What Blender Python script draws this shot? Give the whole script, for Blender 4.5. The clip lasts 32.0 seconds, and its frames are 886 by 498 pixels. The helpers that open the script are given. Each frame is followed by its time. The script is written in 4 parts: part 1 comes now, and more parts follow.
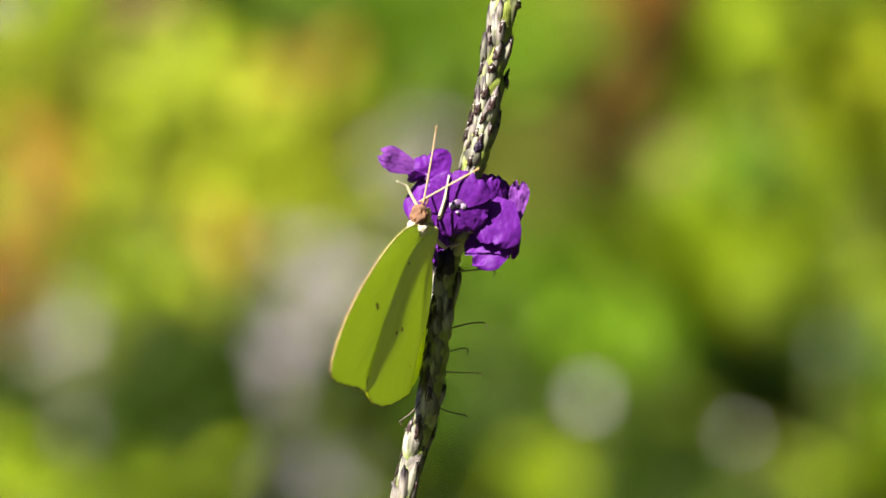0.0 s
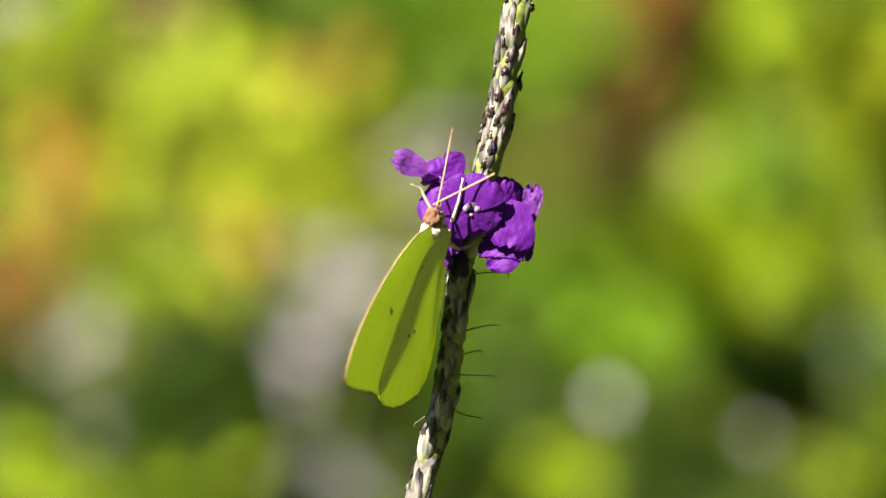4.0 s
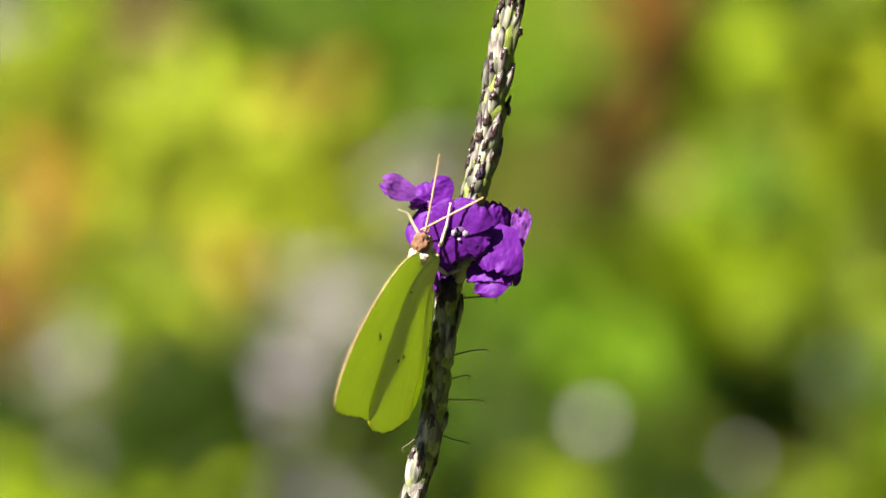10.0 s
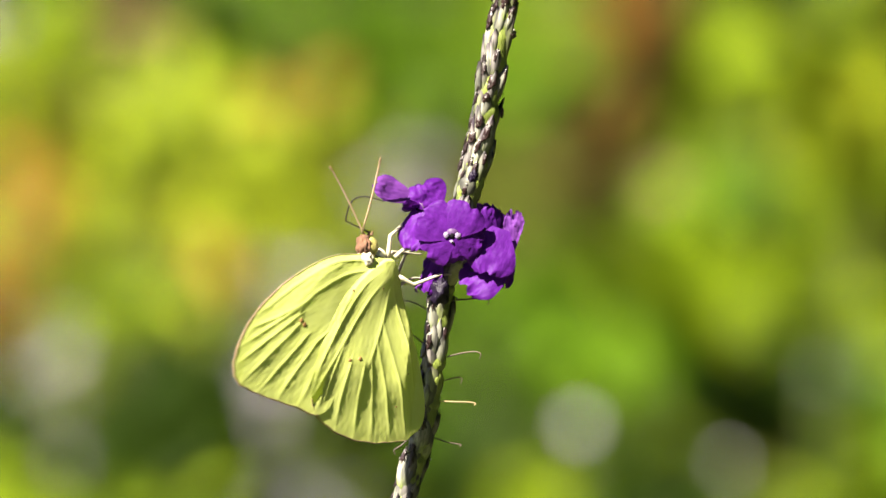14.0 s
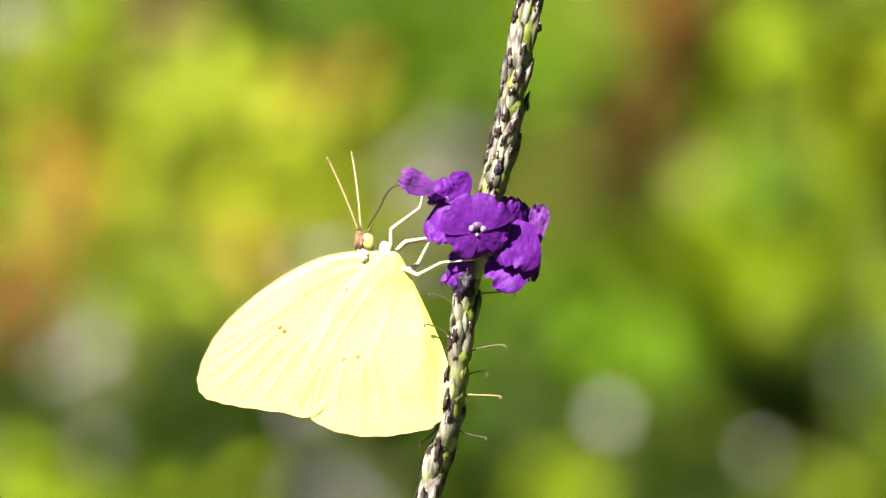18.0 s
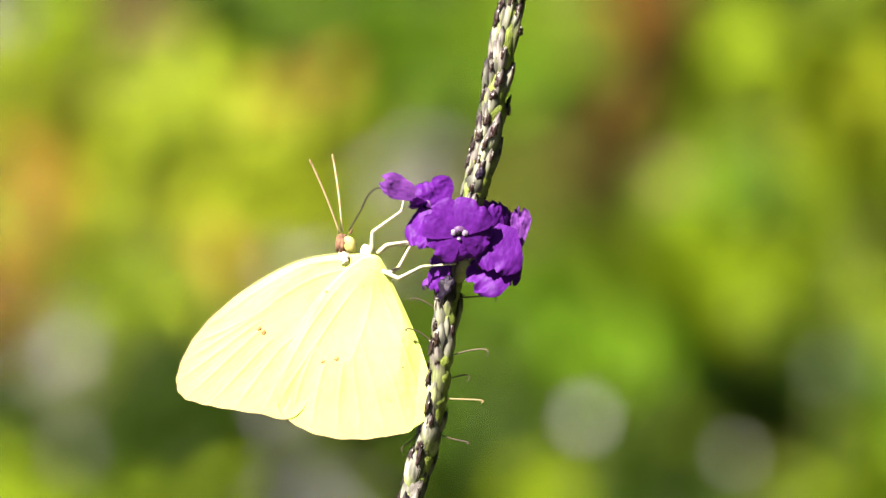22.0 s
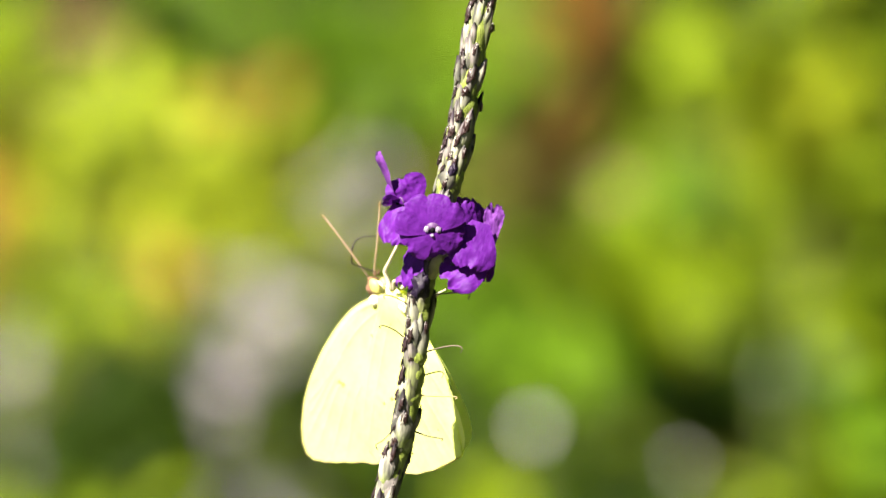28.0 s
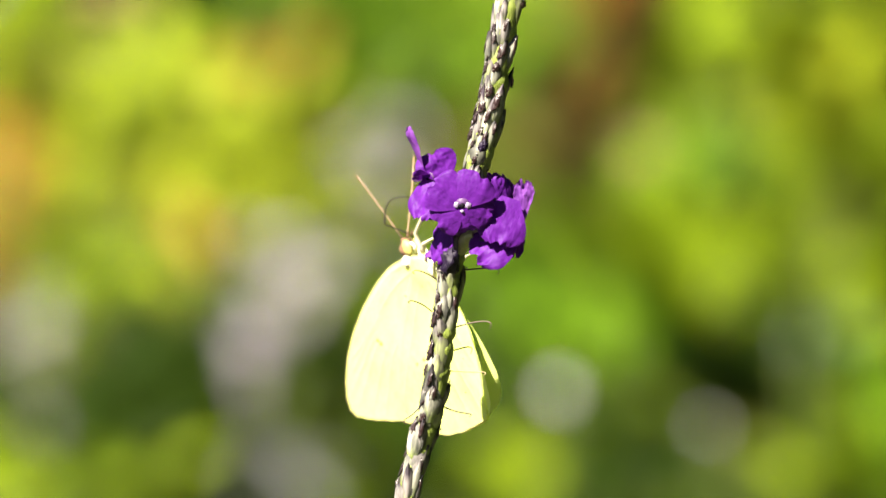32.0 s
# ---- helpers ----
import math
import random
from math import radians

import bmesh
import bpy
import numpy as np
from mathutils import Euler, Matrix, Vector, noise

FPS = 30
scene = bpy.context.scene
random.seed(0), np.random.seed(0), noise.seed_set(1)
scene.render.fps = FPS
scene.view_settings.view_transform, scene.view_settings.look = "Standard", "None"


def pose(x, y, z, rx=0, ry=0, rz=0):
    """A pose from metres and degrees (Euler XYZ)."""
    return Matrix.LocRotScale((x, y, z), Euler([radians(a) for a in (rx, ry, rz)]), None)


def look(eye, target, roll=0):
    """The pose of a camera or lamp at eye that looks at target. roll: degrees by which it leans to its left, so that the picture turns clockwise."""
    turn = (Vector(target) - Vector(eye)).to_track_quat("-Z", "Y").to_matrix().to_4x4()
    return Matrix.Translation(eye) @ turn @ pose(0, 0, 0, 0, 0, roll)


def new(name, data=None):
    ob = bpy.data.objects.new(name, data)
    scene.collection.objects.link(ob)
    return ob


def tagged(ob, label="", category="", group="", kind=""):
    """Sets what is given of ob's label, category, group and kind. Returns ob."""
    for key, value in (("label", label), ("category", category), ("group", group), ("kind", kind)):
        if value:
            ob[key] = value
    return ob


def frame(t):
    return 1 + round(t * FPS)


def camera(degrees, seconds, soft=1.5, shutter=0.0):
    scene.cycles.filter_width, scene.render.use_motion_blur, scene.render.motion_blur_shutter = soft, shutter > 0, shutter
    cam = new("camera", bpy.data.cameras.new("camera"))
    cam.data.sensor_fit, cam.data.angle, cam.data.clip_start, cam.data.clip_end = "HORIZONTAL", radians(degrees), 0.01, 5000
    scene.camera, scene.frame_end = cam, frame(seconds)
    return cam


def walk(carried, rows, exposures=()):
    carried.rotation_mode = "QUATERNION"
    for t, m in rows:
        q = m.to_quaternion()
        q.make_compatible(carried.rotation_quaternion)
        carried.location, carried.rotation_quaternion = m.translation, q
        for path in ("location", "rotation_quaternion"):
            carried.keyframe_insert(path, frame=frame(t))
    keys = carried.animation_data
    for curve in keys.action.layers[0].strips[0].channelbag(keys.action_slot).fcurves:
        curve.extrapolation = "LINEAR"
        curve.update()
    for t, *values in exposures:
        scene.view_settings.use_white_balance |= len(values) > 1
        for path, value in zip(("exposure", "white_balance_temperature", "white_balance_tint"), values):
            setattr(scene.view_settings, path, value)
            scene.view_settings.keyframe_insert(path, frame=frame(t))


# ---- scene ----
# A telephoto view of a sulphur butterfly on a flowering spike, with a garden far out of focus behind it.
FOV = 6.41
FOCUS = 1.2
cam = camera(FOV, 32.0, soft=1.5)
cam.data.dof.use_dof = True
cam.data.dof.focus_distance = FOCUS
cam.data.dof.aperture_fstop = 16.5
walk(cam, [
    (0.0, pose(-0.00051, -1.2, 0.99846, 89.9304, 0, -0.0900) @ pose(0, 0, 0, 0, 0, 0.00)),
    (0.5, pose(-0.00036, -1.2, 0.99851, 89.9412, 0, -0.0114) @ pose(0, 0, 0, 0, 0, 0.15)),
    (1.0, pose(-0.00021, -1.2, 0.99856, 90.0092, 0, 0.0526) @ pose(0, 0, 0, 0, 0, 0.15)),
    (1.5, pose(-0.00005, -1.2, 0.99861, 90.0487, 0, -0.1226) @ pose(0, 0, 0, 0, 0, -0.07)),
    (2.0, pose(0.00010, -1.2, 0.99866, 90.0845, 0, -0.2550) @ pose(0, 0, 0, 0, 0, -0.23)),
    (2.5, pose(0.00026, -1.2, 0.99871, 90.0223, 0, -0.1398) @ pose(0, 0, 0, 0, 0, -0.31)),
    (4.5, pose(0.00048, -1.2, 0.99886, 89.9224, 0, 0.0796) @ pose(0, 0, 0, 0, 0, -0.16)),
    (5.0, pose(0.00053, -1.2, 0.99890, 89.8896, 0, -0.0671) @ pose(0, 0, 0, 0, 0, -0.18)),
    (5.5, pose(0.00059, -1.2, 0.99893, 89.8380, 0, -0.0928) @ pose(0, 0, 0, 0, 0, -0.04)),
    (6.0, pose(0.00064, -1.2, 0.99897, 89.9605, 0, -0.0884) @ pose(0, 0, 0, 0, 0, 0.08)),
    (6.5, pose(0.00058, -1.2, 0.99908, 89.8937, 0, -0.1615) @ pose(0, 0, 0, 0, 0, -0.00)),
    (7.0, pose(0.00051, -1.2, 0.99919, 89.8701, 0, -0.1832) @ pose(0, 0, 0, 0, 0, -0.16)),
    (7.5, pose(0.00045, -1.2, 0.99929, 89.7906, 0, -0.1346) @ pose(0, 0, 0, 0, 0, -0.14)),
    (8.0, pose(0.00039, -1.2, 0.99940, 89.9637, 0, -0.0848) @ pose(0, 0, 0, 0, 0, 0.01)),
    (8.5, pose(0.00032, -1.2, 0.99951, 90.0956, 0, 0.0217) @ pose(0, 0, 0, 0, 0, 0.14)),
    (9.0, pose(0.00026, -1.2, 0.99961, 90.0919, 0, 0.1189) @ pose(0, 0, 0, 0, 0, 0.13)),
    (9.5, pose(0.00010, -1.2, 0.99952, 89.9758, 0, 0.0502) @ pose(0, 0, 0, 0, 0, 0.05)),
    (10.0, pose(-0.00006, -1.2, 0.99942, 90.0814, 0, -0.0541) @ pose(0, 0, 0, 0, 0, -0.11)),
    (10.5, pose(-0.00022, -1.2, 0.99933, 90.1125, 0, -0.0107) @ pose(0, 0, 0, 0, 0, 0.13)),
    (11.0, pose(-0.00039, -1.2, 0.99923, 90.1458, 0, -0.0441) @ pose(0, 0, 0, 0, 0, 0.17)),
    (11.5, pose(-0.00055, -1.2, 0.99920, 90.1820, 0, -0.0798) @ pose(0, 0, 0, 0, 0, 0.13)),
    (12.0, pose(-0.00071, -1.2, 0.99916, 90.0971, 0, -0.0813) @ pose(0, 0, 0, 0, 0, 0.03)),
    (12.5, pose(-0.00087, -1.2, 0.99913, 90.0980, 0, -0.1147) @ pose(0, 0, 0, 0, 0, -0.01)),
    (13.0, pose(-0.00103, -1.2, 0.99910, 90.0833, 0, -0.1340) @ pose(0, 0, 0, 0, 0, -0.06)),
    (13.5, pose(-0.00120, -1.2, 0.99906, 90.0138, 0, -0.0789) @ pose(0, 0, 0, 0, 0, -0.01)),
    (14.0, pose(-0.00137, -1.2, 0.99901, 90.1151, 0, -0.1716) @ pose(0, 0, 0, 0, 0, 0.12)),
    (14.5, pose(-0.00154, -1.2, 0.99897, 90.1167, 0, -0.1716) @ pose(0, 0, 0, 0, 0, 0.02)),
    (16.5, pose(-0.00062, -1.2, 0.99959, 90.1384, 0, 0.0145) @ pose(0, 0, 0, 0, 0, 0.03)),
    (17.0, pose(-0.00039, -1.2, 0.99974, 90.0657, 0, -0.0092) @ pose(0, 0, 0, 0, 0, 0.12)),
    (17.5, pose(-0.00029, -1.2, 0.99981, 90.0312, 0, 0.0283) @ pose(0, 0, 0, 0, 0, 0.16)),
    (18.0, pose(-0.00019, -1.2, 0.99987, 90.0256, 0, 0.0703) @ pose(0, 0, 0, 0, 0, 0.13)),
    (18.5, pose(-0.00010, -1.2, 0.99994, 90.1115, 0, 0.0377) @ pose(0, 0, 0, 0, 0, 0.14)),
    (19.0, pose(0.00000, -1.2, 1.00000, 90.0000, 0, -0.0000) @ pose(0, 0, 0, 0, 0, 0.00)),
    (19.5, pose(-0.00019, -1.2, 1.00000, 89.9110, 0, 0.0132) @ pose(0, 0, 0, 0, 0, -0.02)),
    (20.0, pose(-0.00039, -1.2, 1.00000, 89.8468, 0, -0.0034) @ pose(0, 0, 0, 0, 0, 0.08)),
    (20.5, pose(-0.00058, -1.2, 1.00000, 89.9734, 0, -0.0175) @ pose(0, 0, 0, 0, 0, 0.08)),
    (21.0, pose(-0.00077, -1.2, 1.00000, 90.0031, 0, -0.0010) @ pose(0, 0, 0, 0, 0, 0.17)),
    (21.5, pose(-0.00116, -1.2, 1.00003, 89.9856, 0, -0.0948) @ pose(0, 0, 0, 0, 0, 0.14)),
    (22.0, pose(-0.00154, -1.2, 1.00006, 90.0469, 0, -0.1275) @ pose(0, 0, 0, 0, 0, 0.04)),
    (22.5, pose(-0.00193, -1.2, 1.00010, 90.1109, 0, -0.0890) @ pose(0, 0, 0, 0, 0, -0.09)),
    (23.0, pose(-0.00231, -1.2, 1.00013, 90.0973, 0, -0.0184) @ pose(0, 0, 0, 0, 0, 0.11)),
    (23.5, pose(-0.00257, -1.2, 1.00009, 90.1720, 0, -0.0877) @ pose(0, 0, 0, 0, 0, 0.00)),
    (24.0, pose(-0.00283, -1.2, 1.00004, 90.2433, 0, -0.1456) @ pose(0, 0, 0, 0, 0, 0.00)),
    (24.5, pose(-0.00309, -1.2, 1.00000, 90.1984, 0, -0.2476) @ pose(0, 0, 0, 0, 0, 0.00)),
    (26.5, pose(-0.01118, -1.2, 1.00180, 90.0022, 0, -0.3997) @ pose(0, 0, 0, 0, 0, 0.29)),
    (27.0, pose(-0.00990, -1.2, 1.00064, 90.1071, 0, -0.6133) @ pose(0, 0, 0, 0, 0, 0.07)),
    (27.5, pose(-0.00681, -1.2, 0.99769, 90.1778, 0, -0.5933) @ pose(0, 0, 0, 0, 0, -0.35)),
    (28.0, pose(-0.00810, -1.2, 0.99691, 90.1731, 0, -0.6355) @ pose(0, 0, 0, 0, 0, -0.35)),
    (28.5, pose(-0.01106, -1.2, 0.99833, 90.0435, 0, -0.6884) @ pose(0, 0, 0, 0, 0, -0.16)),
    (29.0, pose(-0.01286, -1.2, 0.99923, 90.0068, 0, -0.6428) @ pose(0, 0, 0, 0, 0, 0.25)),
    (29.5, pose(-0.01273, -1.2, 1.00064, 89.8925, 0, -0.5590) @ pose(0, 0, 0, 0, 0, 0.15)),
    (30.0, pose(-0.01221, -1.2, 0.99949, 89.9666, 0, -0.5801) @ pose(0, 0, 0, 0, 0, -0.13)),
    (30.5, pose(-0.00887, -1.2, 0.99871, 89.9075, 0, -0.5435) @ pose(0, 0, 0, 0, 0, -0.32)),
    (31.0, pose(-0.00939, -1.2, 0.99846, 89.9513, 0, -0.5366) @ pose(0, 0, 0, 0, 0, -0.35)),
    (31.5, pose(-0.00964, -1.2, 0.99974, 89.9594, 0, -0.5122) @ pose(0, 0, 0, 0, 0, -0.05)),
    (32.0, pose(-0.00887, -1.2, 1.00000, 89.8486, 0, -0.4575) @ pose(0, 0, 0, 0, 0, -0.00)),
], exposures=[(0.0, 2.75, 7000, 11), (5.0, 2.79, 7000, 11), (12.0, 2.80, 7000, 11), (14.5, 2.84, 7000, 11), (24.0, 2.84, 7000, 11), (26.5, 2.93, 7000, 11), (32.0, 2.93, 7000, 11)])

# ---- light ----
SUN = Vector((-0.48, -0.56, 0.68)).normalized()
world = bpy.data.worlds.new("world")
scene.world = world
world.use_nodes = True
wn = world.node_tree.nodes
sky = wn.new("ShaderNodeTexSky")
sky.sky_type = "NISHITA"
sky.sun_disc = False
sky.air_density = 0.18
sky.dust_density = 0.25
sky.ozone_density = 0.3
sky.sun_elevation = math.asin(SUN.z)
sky.sun_rotation = math.atan2(SUN.x, SUN.y)
wn["Background"].inputs["Strength"].default_value = 0.05
world.node_tree.links.new(sky.outputs["Color"], wn["Background"].inputs["Color"])
sun = new("sun", bpy.data.lights.new("sun", "SUN"))
sun.data.energy = 5.0
sun.data.angle = radians(0.53)
sun.data.color = (1.0, 0.95, 0.85)
sun.matrix_world = look(SUN * 20, (0, 0, 0))

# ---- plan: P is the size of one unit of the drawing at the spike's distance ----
P = FOCUS * math.tan(radians(FOV / 2)) / 784
BACK = 2.4


def W(u, v, y=0.0):
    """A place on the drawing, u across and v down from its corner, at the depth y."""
    k = P * (FOCUS + y) / FOCUS
    return Vector(((u - 784) * k, y, 1.0 - (v - 441) * k))


# ---- materials ----
def base_mat(name):
    m = bpy.data.materials.new(name)
    m.use_nodes = True
    m.node_tree.nodes.clear()
    return m, m.node_tree.nodes, m.node_tree.links


def node(ns, kind, **vals):
    n = ns.new(kind)
    for k, v in vals.items():
        n.inputs[k.replace("_", " ")].default_value = v
    return n


def ramp(ns, ls, fac, stops):
    r = ns.new("ShaderNodeValToRGB")
    e = r.color_ramp.elements
    while len(e) < len(stops):
        e.new(0.5)
    for q, (p, c) in zip(e, stops):
        q.position, q.color = p, (*c, 1)
    ls.new(fac, r.inputs["Fac"])
    return r.outputs["Color"]


def thin_mat(name, c1, c2, through_c, through_f, rough, scale, bump=0.3, island=False, stretch=(1, 1, 1), spec=0.3, depth=0.12):
    """A thin living sheet (petal, leaf, wing): lit on its face and glowing with light from behind."""
    m, ns, ls = base_mat(name)
    tc = ns.new("ShaderNodeTexCoord")
    mp = ns.new("ShaderNodeMapping")
    mp.inputs["Scale"].default_value = stretch
    ls.new(tc.outputs["Object"], mp.inputs["Vector"])
    n1 = node(ns, "ShaderNodeTexNoise", Scale=scale, Detail=5.0, Roughness=0.6)
    ls.new(mp.outputs["Vector"], n1.inputs["Vector"])
    n2 = node(ns, "ShaderNodeTexNoise", Scale=scale * 0.17, Detail=2.0)
    ls.new(mp.outputs["Vector"], n2.inputs["Vector"])
    mix = ns.new("ShaderNodeMath")
    mix.operation = "MULTIPLY_ADD"
    mix.inputs[1].default_value = 0.5
    ls.new(n1.outputs["Fac"], mix.inputs[0])
    half = ns.new("ShaderNodeMath")
    half.operation = "MULTIPLY"
    half.inputs[1].default_value = 0.5
    if island:
        geo = ns.new("ShaderNodeNewGeometry")
        ls.new(geo.outputs["Random Per Island"], half.inputs[0])
    else:
        ls.new(n2.outputs["Fac"], half.inputs[0])
    ls.new(half.outputs[0], mix.inputs[2])
    col = ramp(ns, ls, mix.outputs[0], [(0.25, c1), (0.75, c2)])
    bs = node(ns, "ShaderNodeBsdfPrincipled", Roughness=rough)
    bs.inputs["Specular IOR Level"].default_value = spec
    ls.new(col, bs.inputs["Base Color"])
    bp = node(ns, "ShaderNodeBump", Strength=bump, Distance=depth / scale)
    ls.new(n1.outputs["Fac"], bp.inputs["Height"])
    ls.new(bp.outputs["Normal"], bs.inputs["Normal"])
    tr = ns.new("ShaderNodeBsdfTranslucent")
    tr.inputs["Color"].default_value = (*through_c, 1)
    mx = ns.new("ShaderNodeMixShader")
    mx.inputs[0].default_value = through_f
    ls.new(bs.outputs[0], mx.inputs[1])
    ls.new(tr.outputs[0], mx.inputs[2])
    out = ns.new("ShaderNodeOutputMaterial")
    ls.new(mx.outputs[0], out.inputs["Surface"])
    return m


def solid_mat(name, c1, c2, rough, scale, bump=0.4, stretch=(1, 1, 1), random=0.0, spec=0.4, stops=None):
    """An opaque surface with grain at two scales; random shifts the tone from piece to piece."""
    m, ns, ls = base_mat(name)
    tc = ns.new("ShaderNodeTexCoord")
    mp = ns.new("ShaderNodeMapping")
    mp.inputs["Scale"].default_value = stretch
    ls.new(tc.outputs["Object"], mp.inputs["Vector"])
    n1 = node(ns, "ShaderNodeTexNoise", Scale=scale, Detail=6.0, Roughness=0.65)
    n2 = node(ns, "ShaderNodeTexNoise", Scale=scale * 0.2, Detail=2.0)
    for n in (n1, n2):
        ls.new(mp.outputs["Vector"], n.inputs["Vector"])
    add = ns.new("ShaderNodeMath")
    add.operation = "MULTIPLY_ADD"
    add.inputs[1].default_value = 0.55
    ls.new(n1.outputs["Fac"], add.inputs[0])
    half = ns.new("ShaderNodeMath")
    half.operation = "MULTIPLY"
    half.inputs[1].default_value = 0.45
    ls.new(n2.outputs["Fac"], half.inputs[0])
    ls.new(half.outputs[0], add.inputs[2])
    last = add.outputs[0]
    if random:
        oi = ns.new("ShaderNodeObjectInfo")
        sh = ns.new("ShaderNodeMath")
        sh.operation = "MULTIPLY_ADD"
        sh.inputs[1].default_value = random
        ls.new(oi.outputs["Random"], sh.inputs[0])
        off = ns.new("ShaderNodeMath")
        off.operation = "SUBTRACT"
        off.inputs[1].default_value = random / 2
        ls.new(last, off.inputs[0])
        ls.new(off.outputs[0], sh.inputs[2])
        last = sh.outputs[0]
    col = ramp(ns, ls, last, stops or [(0.3, c1), (0.7, c2)])
    bs = node(ns, "ShaderNodeBsdfPrincipled", Roughness=rough)
    bs.inputs["Specular IOR Level"].default_value = spec
    ls.new(col, bs.inputs["Base Color"])
    bp = node(ns, "ShaderNodeBump", Strength=bump, Distance=0.3 / scale)
    ls.new(n1.outputs["Fac"], bp.inputs["Height"])
    ls.new(bp.outputs["Normal"], bs.inputs["Normal"])
    out = ns.new("ShaderNodeOutputMaterial")
    ls.new(bs.outputs[0], out.inputs["Surface"])
    return m


def bract_mat(name, foot, belly, tip):
    """A dry scale: pale foot, streaked belly and a darker tip along its own length, with blotches of its own."""
    m, ns, ls = base_mat(name)
    tc = ns.new("ShaderNodeTexCoord")
    sep = ns.new("ShaderNodeSeparateXYZ")
    ls.new(tc.outputs["Object"], sep.inputs[0])
    mp = ns.new("ShaderNodeMapping")
    mp.inputs["Scale"].default_value = (1.6, 1.6, 0.22)
    ls.new(tc.outputs["Object"], mp.inputs["Vector"])
    oi = ns.new("ShaderNodeObjectInfo")
    ad = ns.new("ShaderNodeVectorMath")
    ad.operation = "ADD"
    ls.new(mp.outputs["Vector"], ad.inputs[0])
    ls.new(oi.outputs["Random"], ad.inputs[1])
    nz = node(ns, "ShaderNodeTexNoise", Scale=800.0, Detail=4.0, Roughness=0.6)
    ls.new(ad.outputs[0], nz.inputs["Vector"])
    big = node(ns, "ShaderNodeTexNoise", Scale=420.0, Detail=3.0, Roughness=0.6)
    ls.new(ad.outputs[0], big.inputs["Vector"])
    z = ns.new("ShaderNodeMath")
    z.operation = "MULTIPLY_ADD"
    z.inputs[1].default_value = 1 / 0.0056
    ls.new(sep.outputs["Z"], z.inputs[0])
    sp = ns.new("ShaderNodeMath")
    sp.operation = "MULTIPLY_ADD"
    sp.inputs[1].default_value = 0.8
    sp.inputs[2].default_value = -0.42
    ls.new(big.outputs["Fac"], sp.inputs[0])
    ls.new(sp.outputs[0], z.inputs[2])
    col = ramp(ns, ls, z.outputs[0], [(0.08, foot), (0.34, belly), (0.62, belly), (0.86, tip)])
    # fine streaks: brighter and darker fibres
    st = ns.new("ShaderNodeMapRange")
    st.inputs["From Min"].default_value = 0.38
    st.inputs["From Max"].default_value = 0.62
    st.inputs["To Min"].default_value = 0.26
    st.inputs["To Max"].default_value = 1.6
    ls.new(nz.outputs["Fac"], st.inputs["Value"])
    vl = ns.new("ShaderNodeMath")
    vl.operation = "MULTIPLY_ADD"
    vl.inputs[1].default_value = 0.8
    vl.inputs[2].default_value = 0.43
    ls.new(oi.outputs["Random"], vl.inputs[0])
    ml = ns.new("ShaderNodeMath")
    ml.operation = "MULTIPLY"
    ls.new(st.outputs["Result"], ml.inputs[0])
    ls.new(vl.outputs[0], ml.inputs[1])
    # the margins are darkened to paint the shade lines between neighbouring bracts
    ay = ns.new("ShaderNodeMath")
    ay.operation = "ABSOLUTE"
    ls.new(sep.outputs["Y"], ay.inputs[0])
    rim = ns.new("ShaderNodeMapRange")
    rim.inputs["From Min"].default_value = 0.00036
    rim.inputs["From Max"].default_value = 0.00078
    rim.inputs["To Min"].default_value = 1.0
    rim.inputs["To Max"].default_value = 0.22
    ls.new(ay.outputs[0], rim.inputs["Value"])
    mr = ns.new("ShaderNodeMath")
    mr.operation = "MULTIPLY"
    ls.new(ml.outputs[0], mr.inputs[0])
    ls.new(rim.outputs["Result"], mr.inputs[1])
    ml = mr
    hv = ns.new("ShaderNodeHueSaturation")
    ls.new(ml.outputs[0], hv.inputs["Value"])
    ls.new(col, hv.inputs["Color"])
    bs = node(ns, "ShaderNodeBsdfPrincipled", Roughness=0.55)
    ls.new(hv.outputs["Color"], bs.inputs["Base Color"])
    bp = node(ns, "ShaderNodeBump", Strength=0.8, Distance=0.00009)
    ls.new(nz.outputs["Fac"], bp.inputs["Height"])
    ls.new(bp.outputs["Normal"], bs.inputs["Normal"])
    out = ns.new("ShaderNodeOutputMaterial")
    ls.new(bs.outputs[0], out.inputs["Surface"])
    return m


M_FORE = thin_mat("forewing_scales", (0.65, 0.71, 0.18), (0.72, 0.785, 0.265), (0.365, 0.45, 0.002), 0.47, 0.75, 900, 0.15, spec=0.02)
M_HIND = thin_mat("hindwing_scales", (0.65, 0.71, 0.18), (0.72, 0.785, 0.265), (0.365, 0.45, 0.002), 0.47, 0.75, 900, 0.15, spec=0.02)
M_FRINGE = solid_mat("wing_fringe", (0.12, 0.075, 0.04), (0.21, 0.145, 0.08), 0.8, 2500, random=0.1)
M_SPOT = solid_mat("wing_spot", (0.08, 0.035, 0.010), (0.26, 0.15, 0.045), 0.7, 4000)
M_FUR = solid_mat("pale_fur", (0.62, 0.62, 0.36), (0.82, 0.82, 0.62), 0.9, 3000, 1.0, (1, 1, 0.3))
M_RUST = solid_mat("rusty_fur", (0.025, 0.010, 0.005), (0.15, 0.070, 0.036), 0.85, 5000, 1.0)
M_COLLAR = solid_mat("grey_collar", (0.16, 0.13, 0.09), (0.55, 0.50, 0.38), 0.85, 3000, 1.0)
M_EYE = solid_mat("insect_eye", (0.14, 0.125, 0.03), (0.32, 0.285, 0.09), 0.6, 4500, 0.8)
